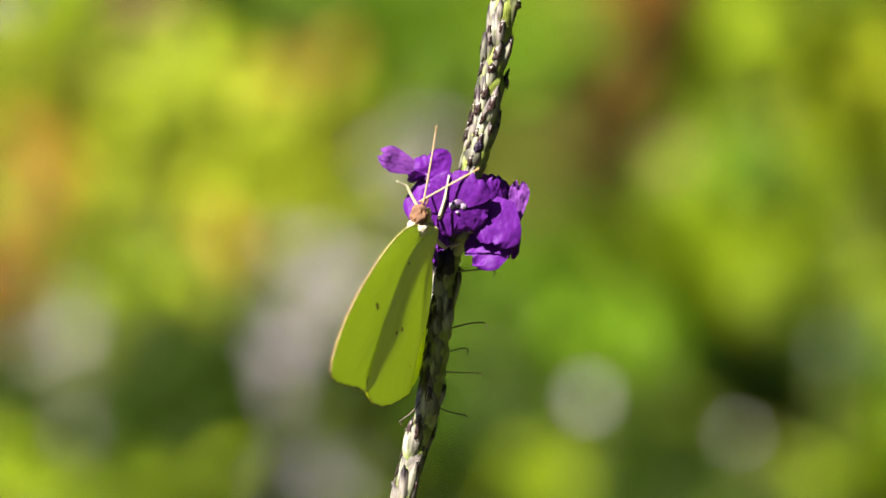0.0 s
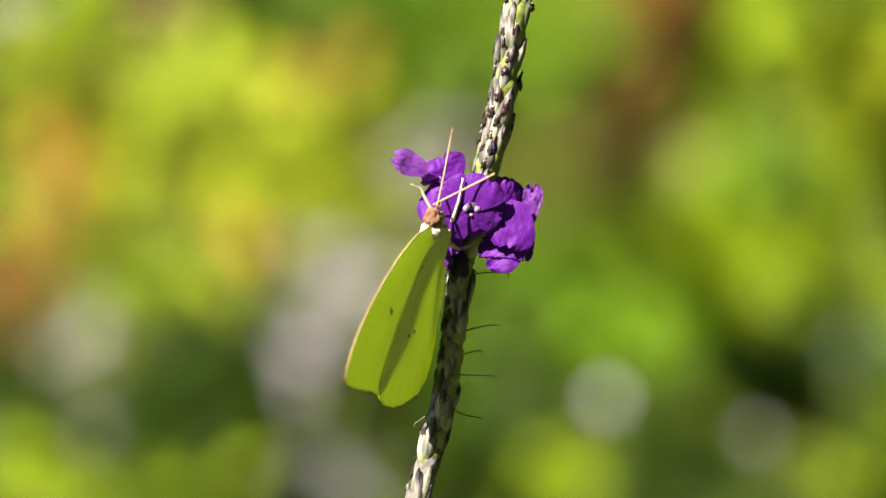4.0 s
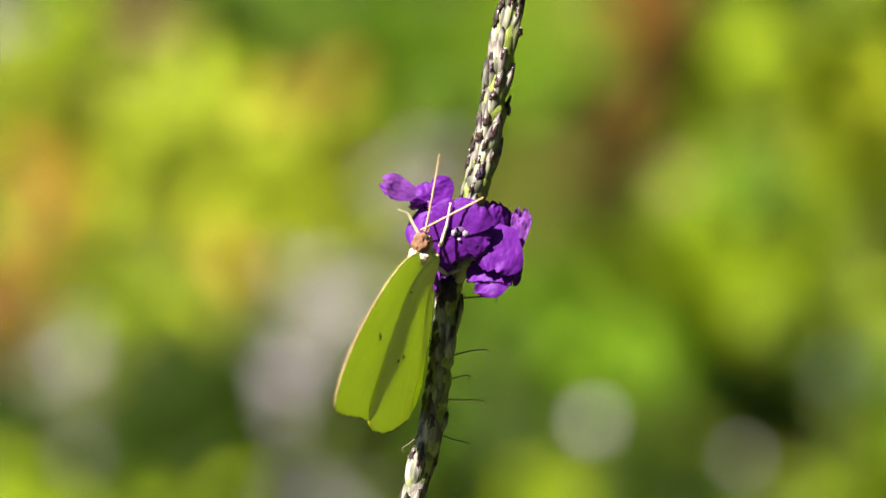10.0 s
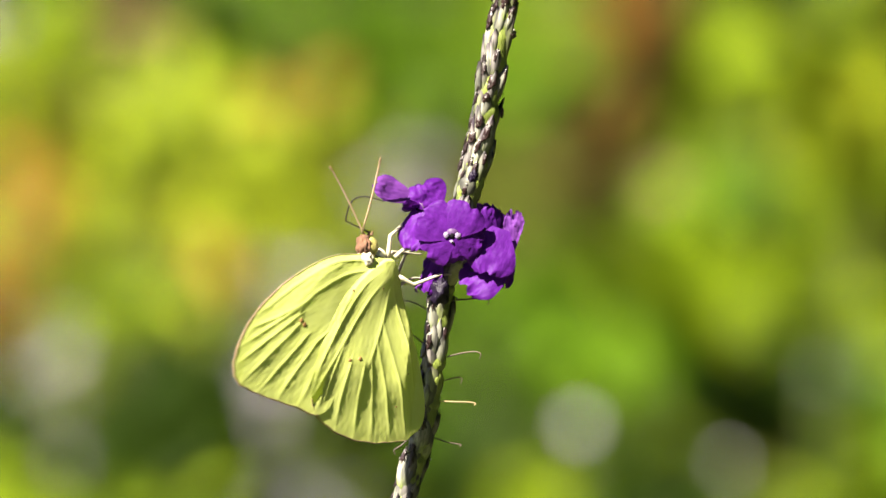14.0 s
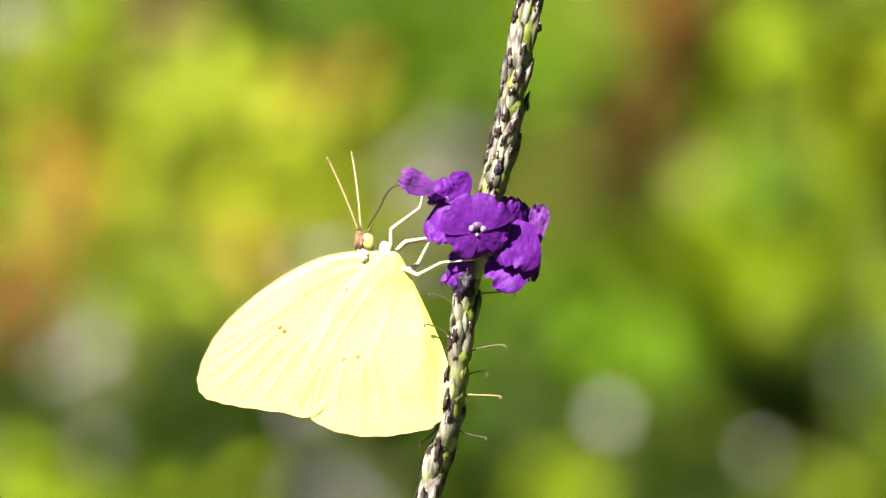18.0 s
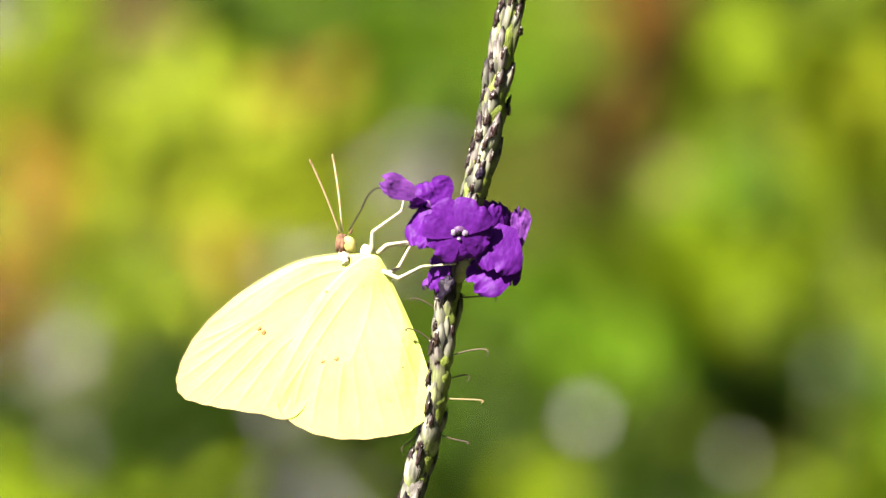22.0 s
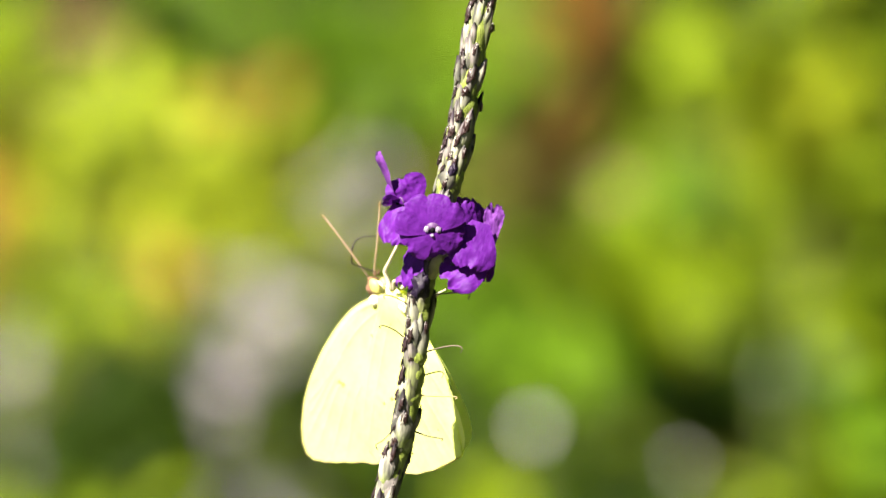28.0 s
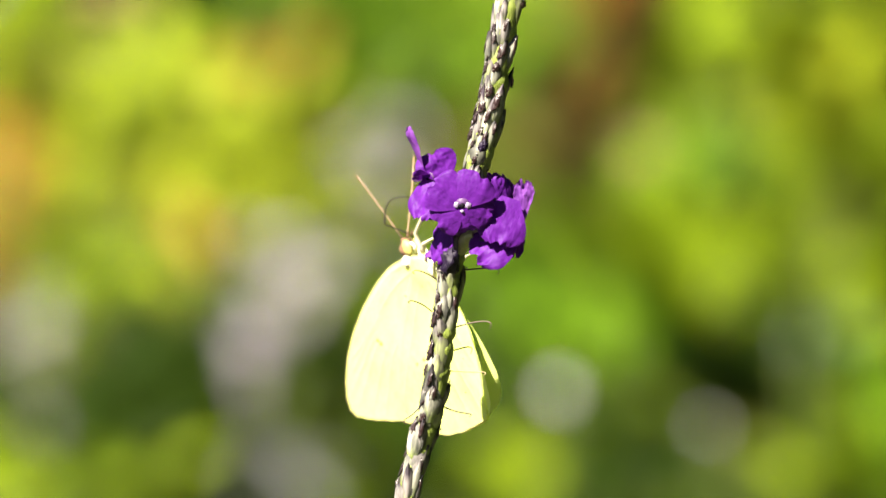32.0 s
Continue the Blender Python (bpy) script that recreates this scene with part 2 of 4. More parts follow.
M_ANT = solid_mat("antenna_tan", (0.18, 0.12, 0.07), (0.31, 0.22, 0.13), 0.6, 3000)
M_COSTA = solid_mat("wing_costa", (0.13, 0.115, 0.035), (0.20, 0.18, 0.06), 0.6, 3000)
M_ANTTIP = solid_mat("antenna_tip", (0.11, 0.068, 0.028), (0.2, 0.13, 0.055), 0.6, 3000)
M_LEG = solid_mat("pale_leg", (0.26, 0.23, 0.15), (0.36, 0.33, 0.24), 0.6, 3000)
M_PROB = solid_mat("proboscis_dark", (0.006, 0.005, 0.003), (0.028, 0.022, 0.010), 0.6, 2000, spec=0.15)
M_PETAL = thin_mat("violet_petal", (0.030, 0.0030, 0.072), (0.090, 0.011, 0.19), (0.072, 0.006, 0.15), 0.25, 0.5, 2300, 0.9, stretch=(0.45, 1.2, 1), spec=0.08, depth=0.22)
M_PETAL_PALE = thin_mat("pale_violet_petal", (0.040, 0.006, 0.09), (0.135, 0.040, 0.215), (0.11, 0.025, 0.18), 0.3, 0.5, 1500, 0.6, stretch=(0.45, 1.2, 1), spec=0.08, depth=0.22)
M_TUBE = thin_mat("flower_tube", (0.0385, 0.011, 0.066), (0.11, 0.055, 0.143), (0.099, 0.033, 0.143), 0.25, 0.5, 900, 0.4)
M_THROAT = thin_mat("white_throat", (0.10, 0.065, 0.14), (0.26, 0.22, 0.30), (0.14, 0.10, 0.18), 0.2, 0.5, 1200, 0.3)
M_BEAD = solid_mat("calyx_bead", (0.07, 0.06, 0.06), (0.14, 0.13, 0.12), 0.4, 3000)
M_THROAT_SHADE = solid_mat("throat_hole_shade", (0.0006, 0.0003, 0.0009), (0.003, 0.0015, 0.004), 0.8, 1500, spec=0.1)
M_WITHER = solid_mat("withered_violet", (0.0008, 0.0004, 0.002), (0.012, 0.005, 0.022), 0.5, 1300, 1.0, spec=0.2)
M_RACHIS = solid_mat("rachis_green", (0.06, 0.085, 0.012), (0.155, 0.19, 0.035), 0.45, 700, 0.8, (2, 2, 0.3), spec=0.4)
M_BRACT_GREY = bract_mat("bract_grey", (0.10, 0.125, 0.035), (0.162, 0.162, 0.125), (0.018, 0.011, 0.015))
M_BRACT_VIOLET = bract_mat("bract_violet", (0.11, 0.125, 0.05), (0.12, 0.107, 0.10), (0.010, 0.005, 0.010))
M_BRACT_GREEN = bract_mat("bract_green", (0.10, 0.14, 0.02), (0.125, 0.14, 0.06), (0.045, 0.035, 0.035))
M_CALYX = solid_mat("calyx_green", (0.11, 0.132, 0.0275), (0.275, 0.275, 0.11), 0.5, 900, 0.7, (2, 2, 0.4))
M_PIT_SHADE = solid_mat("calyx_pit_shade", (0.004, 0.002, 0.002), (0.026, 0.012, 0.012), 0.35, 2500, 0.6, spec=0.4)
M_HAIR = solid_mat("dry_style", (0.018, 0.012, 0.009), (0.072, 0.048, 0.03), 0.6, 1500)
M_HAIR_TAN = solid_mat("tan_style", (0.12, 0.084, 0.036), (0.24, 0.18, 0.084), 0.6, 1500)

LEAF = {
    "fresh": thin_mat("leaf_fresh", (0.045, 0.10, 0.005), (0.085, 0.155, 0.009), (0.085, 0.18, 0.005), 0.35, 0.5, 60, 0.4, True, spec=0.03),
    "gold": thin_mat("leaf_gold", (0.132, 0.182, 0.008), (0.208, 0.256, 0.022), (0.22, 0.272, 0.010), 0.35, 0.55, 60, 0.4, True, spec=0.03),
    "lime": thin_mat("leaf_lime", (0.0768, 0.1152, 0.0048), (0.1632, 0.192, 0.0096), (0.1728, 0.2112, 0.0048), 0.35, 0.55, 60, 0.4, True, spec=0.03),
    "bright": thin_mat("leaf_bright", (0.080, 0.128, 0.005), (0.147, 0.205, 0.009), (0.158, 0.235, 0.005), 0.35, 0.55, 60, 0.4, True, spec=0.03),
    "green": thin_mat("leaf_green", (0.02277, 0.05566, 0.003036), (0.05566, 0.1012, 0.006072), (0.07084, 0.1417, 0.00506), 0.35, 0.5, 60, 0.4, True, spec=0.03),
    "mid": thin_mat("leaf_mid", (0.04, 0.068, 0.0032), (0.08, 0.112, 0.006), (0.096, 0.136, 0.004), 0.35, 0.5, 60, 0.4, True, spec=0.03),
    "olive": thin_mat("leaf_olive", (0.050, 0.062, 0.010), (0.098, 0.108, 0.022), (0.112, 0.126, 0.014), 0.35, 0.55, 60, 0.4, True, spec=0.03),
    "orange": thin_mat("leaf_orange", (0.15, 0.075, 0.0144), (0.21, 0.135, 0.024), (0.20, 0.12, 0.0144), 0.3, 0.55, 60, 0.4, True, spec=0.03),
    "rust": thin_mat("leaf_rust", (0.08, 0.024, 0.0048), (0.136, 0.056, 0.008), (0.12, 0.048, 0.008), 0.3, 0.6, 60, 0.4, True, spec=0.03),
    # near-black green: the shade deep in the foliage, put into leaf colour
    "deep": thin_mat("leaf_shade", (0.005, 0.012, 0.001), (0.013, 0.026, 0.002), (0.016, 0.034, 0.002), 0.3, 0.5, 60, 0.4, True, spec=0.03),
    "teal": thin_mat("leaf_teal", (0.04, 0.08, 0.024), (0.08, 0.128, 0.048), (0.08, 0.136, 0.04), 0.3, 0.5, 60, 0.4, True, spec=0.03),
    "lilac": thin_mat("lilac_bloom", (0.165, 0.145, 0.17), (0.265, 0.235, 0.28), (0.20, 0.175, 0.215), 0.25, 0.7, 60, 0.4, True, spec=0.03),
    "rose": thin_mat("faded_rose_bloom", (0.11, 0.065, 0.035), (0.20, 0.12, 0.075), (0.15, 0.09, 0.05), 0.25, 0.7, 60, 0.4, True, spec=0.03),
    "blue": thin_mat("blue_lilac_bloom", (0.09, 0.08, 0.12), (0.15, 0.135, 0.18), (0.13, 0.115, 0.16), 0.25, 0.7, 60, 0.4, True, spec=0.03),
}
M_WHITE = thin_mat("white_bloom", (0.42, 0.39, 0.43), (0.54, 0.50, 0.55), (0.5, 0.46, 0.5), 0.2, 0.6, 300, 0.2)
M_BARK = solid_mat("brown_bark", (0.013, 0.0078, 0.0015), (0.038, 0.023, 0.0045), 0.95, 60, 0.9, (1, 1, 0.25), spec=0.05)
M_HEDGE_SHADE = solid_mat("hedge_inner_shade", (0.006, 0.012, 0.002), (0.02, 0.032, 0.006), 0.9, 25, 0.8)
M_STALK = solid_mat("green_stalk", (0.033, 0.055, 0.00825), (0.077, 0.11, 0.0165), 0.6, 80, 0.4, (1, 1, 0.2))
M_GROUND = solid_mat("garden_ground", (0.018, 0.027, 0.0072), (0.066, 0.072, 0.021), 0.9, 6, 0.8)


# ---- mesh helpers ----
def part(name, mesh, material, parent, label="", smooth=True):
    """Links a bmesh or a mesh as one object under a thing or a part."""
    if isinstance(mesh, bmesh.types.BMesh):
        me = bpy.data.meshes.new(name)
        mesh.to_mesh(me)
        mesh.free()
    else:
        me = mesh
    if not me.materials:
        me.materials.append(material)
    if smooth:
        me.polygons.foreach_set("use_smooth", [True] * len(me.polygons))
    ob = new(name, me)
    ob.parent = parent
    if label:
        tagged(ob, label)
    return ob


def tube(bm, points, radii, sides=8):
    """Adds a round tube along points to the bmesh."""
    pts = [Vector(p) for p in points]
    rings = []
    side = None
    for i, p in enumerate(pts):
        d = (pts[min(i + 1, len(pts) - 1)] - pts[max(i - 1, 0)]).normalized()
        if side is None:
            side = d.orthogonal().normalized()
        side = (side - d * side.dot(d)).normalized()
        up = d.cross(side)
        r = radii[i] if isinstance(radii, (list, tuple)) else radii
        rings.append([bm.verts.new(p + (side * math.cos(a) + up * math.sin(a)) * r)
                      for a in [2 * math.pi * k / sides for k in range(sides)]])
    for a, b in zip(rings, rings[1:]):
        for k in range(sides):
            bm.faces.new((a[k], a[(k + 1) % sides], b[(k + 1) % sides], b[k]))
    bm.faces.new(rings[0][::-1])
    bm.faces.new(rings[-1])
    return bm


def spline(ctrl, n, closed=False):
    """Points along a smooth curve through ctrl."""
    c = [Vector(p) for p in ctrl]
    m = len(c)
    out = []
    spans = m if closed else m - 1
    for i in range(n):
        s = i / n * spans if closed else i / (n - 1) * spans
        k = min(int(s), spans - 1)
        f = s - k
        g = [c[(k + j) % m] if closed else c[max(0, min(m - 1, k + j))] for j in (-1, 0, 1, 2)]
        out.append(0.5 * (2 * g[1] + (g[2] - g[0]) * f + (2 * g[0] - 5 * g[1] + 4 * g[2] - g[3]) * f * f
                          + (3 * g[1] - g[0] - 3 * g[2] + g[3]) * f ** 3))
    return out


def blob(bm, centre, size, axis=(0, 0, 1), rough=0.0, seed=0.0, sub=3):
    """Adds an uneven ellipsoid with its long axis along axis."""
    q = Vector((0, 0, 1)).rotation_difference(Vector(axis).normalized()).to_matrix()
    made = bmesh.ops.create_icosphere(bm, subdivisions=sub, radius=1.0)["verts"]
    for v in made:
        k = 1 + rough * noise.noise(v.co * 2.3 + Vector((seed, seed * 0.7, 0))) + rough * 0.5 * noise.noise(v.co * 6 + Vector((0, seed, 0)))
        v.co = Vector(centre) + q @ Vector((v.co.x * size[0], v.co.y * size[1], v.co.z * size[2])) * k
    return bm


# ---- ground ----
bm = bmesh.new()
bmesh.ops.create_grid(bm, x_segments=80, y_segments=80, size=120)
for v in bm.verts:
    d = v.co.length
    v.co.z = 0.0 if d < 3 else 0.25 * noise.noise(v.co * 0.08) * min(1, (d - 3) / 12)
tagged(part("ground", bm, M_GROUND, None), "mossy garden soil running out to the horizon", "ground", kind="structure")

# ---- the flowering spike ----
# the axis of the spike, from the foot of the drawing to its tip
AXIS = [W(u, v, y) for u, v, y in (
    (610, 1900, 0.022), (690, 1200, 0.0105), (722, 960, 0.0062), (745, 860, 0.0060), (772, 760, 0.0047), (791, 660, 0.0034), (803, 560, 0.0021),
    (816, 470, 0.0009), (845, 360, 0.0), (872, 255, -0.0008), (894.5, 130, -0.0018), (917, 0, -0.003), (938, -130, -0.004), (953, -290, -0.005))]
AXIS_LINE = spline(AXIS, 261)


def on_axis(v):
    """The axis point at the height v of the drawing, and its direction upwards."""
    z = W(0, v).z
    for a, b in zip(AXIS_LINE, AXIS_LINE[1:]):
        if a.z <= z <= b.z:
            return a.lerp(b, (z - a.z) / (b.z - a.z)), (b - a).normalized()
    return AXIS_LINE[-1], (AXIS_LINE[-1] - AXIS_LINE[-2]).normalized()


FOOT = Vector((AXIS[0].x - 0.05, 0.05, 0.0))
spike = new("flower_spike")
spike.location = FOOT
tagged(spike, "grey-green flower spike with a ring of violet flowers", "flower")


def girth(v):
    """Radius of the rachis at the height v."""
    if v < 360:
        return P * (17 + 9 * max(0.0, (v + 290)) / 650)
    return P * (24 if v < 900 else 21)


# stalk from the ground, then the rachis with its hollows
bm = bmesh.new()
low = spline([FOOT, FOOT.lerp(AXIS[0], 0.5) + Vector((0.008, 0, 0)), AXIS[0], AXIS_LINE[12]], 24)
tube(bm, [p - FOOT for p in low], [0.0026 - 0.0008 * i / 23 for i in range(24)], 10)
part("stalk", bm, M_RACHIS, spike)
bm = bmesh.new()
pts = AXIS_LINE[8:]
rad = []
for i, p in enumerate(pts):
    v = 441 + (1.0 - p.z) / P
    rad.append(girth(v) * (0.78 if v > 330 else 0.92) * (0.98 + 0.07 * math.sin(i * 0.9) + 0.12 * noise.noise(Vector((i * 0.35, 0, 0)))))
tube(bm, [p - FOOT for p in pts], rad, 16)
for v in bm.verts:
    v.co += 0.00018 * noise.noise_vector(v.co * 900)
part("rachis", bm, M_RACHIS, spike, "green grooved axis")


def bract_mesh(name, length, width, flare, mat):
    """A pointed boat-shaped scale along +z, its hollow towards -x, its foot at the origin."""
    bm = bmesh.new()
    rows = []
    for i in range(7):
        s = i / 6
        w = width * (0.55 + 0.45 * math.sin(min(1, s * 1.7) * math.pi / 2)) * (1 - max(0, s - 0.5) / 0.5) ** 0.55
        w = max(w, width * 0.04)
        out = flare * s ** 2.2 + width * 0.18 * math.sin(s * math.pi)
        row = []
        for k in range(5):
            a = (k / 4 - 0.5) * 2
            keel = width * 0.10 * (1 - abs(a))
            row.append(bm.verts.new((out + keel - w * 0.42 * a * a, w * a * 0.5, length * s)))
        rows.append(row)
    back = [[bm.verts.new(v.co - Vector((width * 0.07, 0, 0))) for v in row] for row in rows]
    for sheet, flip in ((rows, False), (back, True)):
        for a, b in zip(sheet, sheet[1:]):
            for k in range(4):
                q = (a[k], a[k + 1], b[k + 1], b[k])
                bm.faces.new(q[::-1] if flip else q)
    me = bpy.data.meshes.new(name)
    bm.to_mesh(me)
    bm.free()
    me.materials.append(mat)
    return me


random.seed(11)
BRACTS = [bract_mesh("bract", 0.0056 * k, 0.00165 * w, f * 0.0003, m) for k, w, f, m in (
    (1.0, 1.1, 0.5, M_BRACT_GREY), (0.9, 1.0, 0.9, M_BRACT_VIOLET), (1.1, 1.0, 0.4, M_BRACT_GREEN), (0.95, 1.25, 0.7, M_BRACT_GREY), (1.1, 0.85, 1.1, M_BRACT_VIOLET))]
# a dark blob, not a hollow: its colour paints the calyx mouth's shade
bm = bmesh.new()
blob(bm, (0, 0, 0), (0.00014, 0.00038, 0.00082), rough=0.8, sub=3)
PIT = bpy.data.meshes.new("calyx_pit_shade")
bm.to_mesh(PIT)
bm.free()
PIT.materials.append(M_PIT_SHADE)
bm = bmesh.new()
blob(bm, (0, 0, 0), (0.00022, 0.00028, 0.00026), rough=0.2, sub=2)
BEAD = bpy.data.meshes.new("calyx_bead")
bm.to_mesh(BEAD)
bm.free()
BEAD.materials.append(M_BEAD)


def seat(p, up, angle, r):
    """A seat on the rachis at the angle round it: x outwards, z along the axis."""
    z = up.normalized()
    x = (Vector((math.cos(angle), math.sin(angle), 0)) - z * z.dot(Vector((math.cos(angle), math.sin(angle), 0)))).normalized()
    m = Matrix((x, z.cross(x), z)).transposed().to_4x4()
    m.translation = p + x * r
    return m


v, turn = 960.0, 0.3
while v > -280:
    p, up = on_axis(v)
    r = girth(v)
    # the green back of the rachis stays bare to the right
    bare = math.cos(turn + (0.1 if v < 330 else 0.4)) > (0.17 if v < 330 else 0.5) and random.random() < (0.9 if v < 330 else 0.75)
    if not bare and not (395 < v < 440):
        size = 0.95 + 0.3 * random.random() if v > 330 else 0.64 + 0.28 * (v + 290) / 620 + 0.14 * random.random()
        m = seat(p - FOOT, up, turn, r * (0.72 if v > 330 else 0.84)) @ pose(0, 0, 0, random.uniform(-7, 7), random.uniform(-3, 4), random.uniform(-18, 18))
        kind = random.choices(BRACTS, (4, 4, 2, 3, 4) if v < 330 else (3, 4, 3, 3, 4))[0]
        b = part("bract", kind, None, spike, smooth=True)
        b.matrix_basis = m @ Matrix.Diagonal((size * random.uniform(0.9, 1.4), size * (random.uniform(1.0, 1.6) if v > 330 else random.uniform(1.0, 1.45)), size * (random.uniform(0.6, 1.05) if v > 330 else random.uniform(0.9, 1.25)), 1))
        # dark blob for the shade in the calyx mouth near the bract's tip
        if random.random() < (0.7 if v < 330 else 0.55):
            c = part("calyx_pit_shade", PIT, None, spike)
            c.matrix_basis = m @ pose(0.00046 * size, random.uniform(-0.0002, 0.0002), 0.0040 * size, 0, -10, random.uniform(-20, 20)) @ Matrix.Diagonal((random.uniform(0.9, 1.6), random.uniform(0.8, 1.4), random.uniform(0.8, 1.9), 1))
            if random.random() < 0.3:
                d = part("calyx_bead", BEAD, None, spike)
                d.matrix_basis = m @ pose(0.0007 * size, 0, 0.0048 * size) @ Matrix.Diagonal((0.7, 0.7, 0.7, 1))
    turn += math.radians(137.5) + random.uniform(-0.12, 0.12)
    v -= 4.3 if v > 330 else 3.5

# dried styles standing out from the spike, with hooked ends
STYLES = [  # height, side (angle), reach across, rise, hook, tan
    (516, -15, 62, 4, 12, 0), (618, -20, 62, 12, 14, 0), (660, 10, 30, 8, 12, 0), (694, -10, 60, -2, 6, 1),
    (756, -5, 46, -14, 6, 0), (540, 195, 45, 24, 6, 0), (600, 200, 48, 30, 4, 0), (748, 190, 28, -30, 12, 0)]
for h, ang, reach, rise, hook, tan in STYLES:
    p, up = on_axis(h)
    a = radians(ang)
    d = Vector((math.cos(a), math.sin(a), 0))
    r = girth(h)
    bend = 1 if rise >= 0 else -1
    line = spline([p + d * r * 0.6, p + d * (r + reach * 0.35 * P) + Vector((0, 0, rise * 0.7 * P)),
                   p + d * (r + reach * 0.8 * P) + Vector((0, 0, rise * P)),
                   p + d * (r + reach * P) + Vector((0, 0, (rise - hook * 0.3) * P)),
                   p + d * (r + (reach - 3) * P) + Vector((0, 0, (rise - hook) * P))], 18)
    bm = bmesh.new()
    tube(bm, [q - FOOT for q in line], [P * (1.5 - 0.5 * i / 17) for i in range(18)], 6)
    part("dry_style", bm, M_HAIR_TAN if tan else M_HAIR, spike, "thin dried style with a hooked end")


# ---- flowers ----
def petal_mesh(length, width, curl, wave, seed, notch=0.12):
    """One rounded lobe growing along +x from the throat, its face towards +z."""
    bm = bmesh.new()
    n, k = 25, 25
    grid = []
    for i in range(n):
        s = i / (n - 1)
        row = []
        for j in range(k):
            a = j / (k - 1) * 2 - 1
            w = width * 0.5 * (0.36 + 0.64 * math.sin(min(1, s * 1.35) * math.pi / 2) ** 1.1)
            if s > 0.62:
                w *= math.sqrt(max(0.0, 1 - ((s - 0.62) / 0.43) ** 2.4))
            x = length * s * (1 - 0.10 * a * a * s + 0.05 * s * noise.noise(Vector((a * 4, seed, 1.5)))) - length * notch * s ** 4 * math.exp(-(a / 0.3) ** 2)
            y = w * a
            z = -curl * length * s ** 2 + wave * length * (noise.noise(Vector((x / length * 3.2, y / width * 3.0, seed))) * s
                                                            + 0.25 * math.sin(a * 9 + seed) * s * s + 0.5 * s * noise.noise(Vector((x / length * 9, y / width * 13, seed + 5))) + 0.3 * s ** 5 * noise.noise(Vector((a * 7, seed, 9.0))) + 0.2 * s * noise.noise(Vector((x / length * 5, y / width * 26, seed + 8)))) - 0.12 * width * a * a * s
            row.append(bm.verts.new((x, y, z)))
        grid.append(row)
    for a, b in zip(grid, grid[1:]):
        for j in range(k - 1):
            bm.faces.new((a[j], b[j], b[j + 1], a[j + 1]))
    me = bpy.data.meshes.new("petal")
    bm.to_mesh(me)
    bm.free()
    return me


def flower(u, v, y, face, top, lobes, foot, label, scales=False):
    """A five-lobed flower: its throat at (u, v, y), looking along face, the first lobe's zero angle towards top.
    lobes: angle, length, width, curl, wave, pale, tilt towards the face."""
    centre = W(u, v, y) - FOOT
    z = Vector(face).normalized()
    x = (Vector(top) - z * z.dot(Vector(top))).normalized()
    m = Matrix((x, z.cross(x), z)).transposed().to_4x4()
    m.translation = centre
    inv = m.inverted()
    root = inv @ (foot - FOOT)
    bm = bmesh.new()
    tube(bm, spline([root, root * 0.55 + Vector((0, 0, -0.0016)), Vector((0, 0, -0.0014)), Vector((0, 0, -0.00005))], 9),
         [0.0006, 0.0007, 0.0009, 0.0009, 0.0009, 0.0009, 0.001, 0.0011, 0.0012], 12)
    f = part("flower", bm, M_TUBE, spike, label)
    f.matrix_basis = m
    for i, (ang, ln, wd, cu, wa, pale, tilt) in enumerate(lobes):
        q = part("petal", petal_mesh(ln * P, wd * P, cu, wa, i * 3.7 + u), M_PETAL_PALE if pale else M_PETAL, f)
        q.matrix_basis = pose(0, 0, 0, 0, 0, ang) @ pose(0.0005, 0, 0.00012 * (i % 2), 0, -tilt, 0)
    # the throat's inner shade, put in as a near-black blob
    bm = bmesh.new()
    blob(bm, (0, 0, 0.00012), (0.00042, 0.00036, 0.0003), sub=2)
    part("throat", bm, M_THROAT_SHADE, f, "dark blob standing for the shade in the open throat")
    for a, k in ((84, 0.85), (-86, 0.9), (176, 0.5)) if scales else ():
        bm = bmesh.new()
        blob(bm, (0, 0, 0), (0.00052 * k, 0.0006 * k, 0.0003), rough=0.3, seed=a, sub=3)
        sc = part("throat_scale", bm, M_THROAT, f, "whitish scale at the throat")
        sc.matrix_basis = pose(0, 0, 0, 0, 0, a) @ pose(0.00088, 0, 0.0001)
    return f


def lobe_pose(m, base, tip, normal):
    """The pose, in the flower's space m, of a lobe that runs from base to tip with its face along normal."""
    b, t = W(*base), W(*tip)
    x = (t - b).normalized()
    z = Vector(normal)
    z = (z - x * x.dot(z)).normalized()
    q = Matrix((x, z.cross(x), z)).transposed().to_4x4()
    q.translation = b - FOOT
    return m.inverted() @ q, (t - b).length


def turned_flower(u, v, y, face, lobes, foot, label):
    """A flower whose lobes are bent their own ways. lobes: base, tip, normal, width, curl, wave, pale."""
    f = flower(u, v, y, face, (0, 0, 1), [], foot, label)
    for i, (base, tip, normal, wd, cu, wa, pale) in enumerate(lobes):
        q, ln = lobe_pose(f.matrix_basis, base, tip, normal)
        petal = part("petal", petal_mesh(ln, wd * P, cu, wa, i * 2.3 + u), M_PETAL_PALE if pale else M_PETAL, f)
        petal.matrix_basis = q
    return f


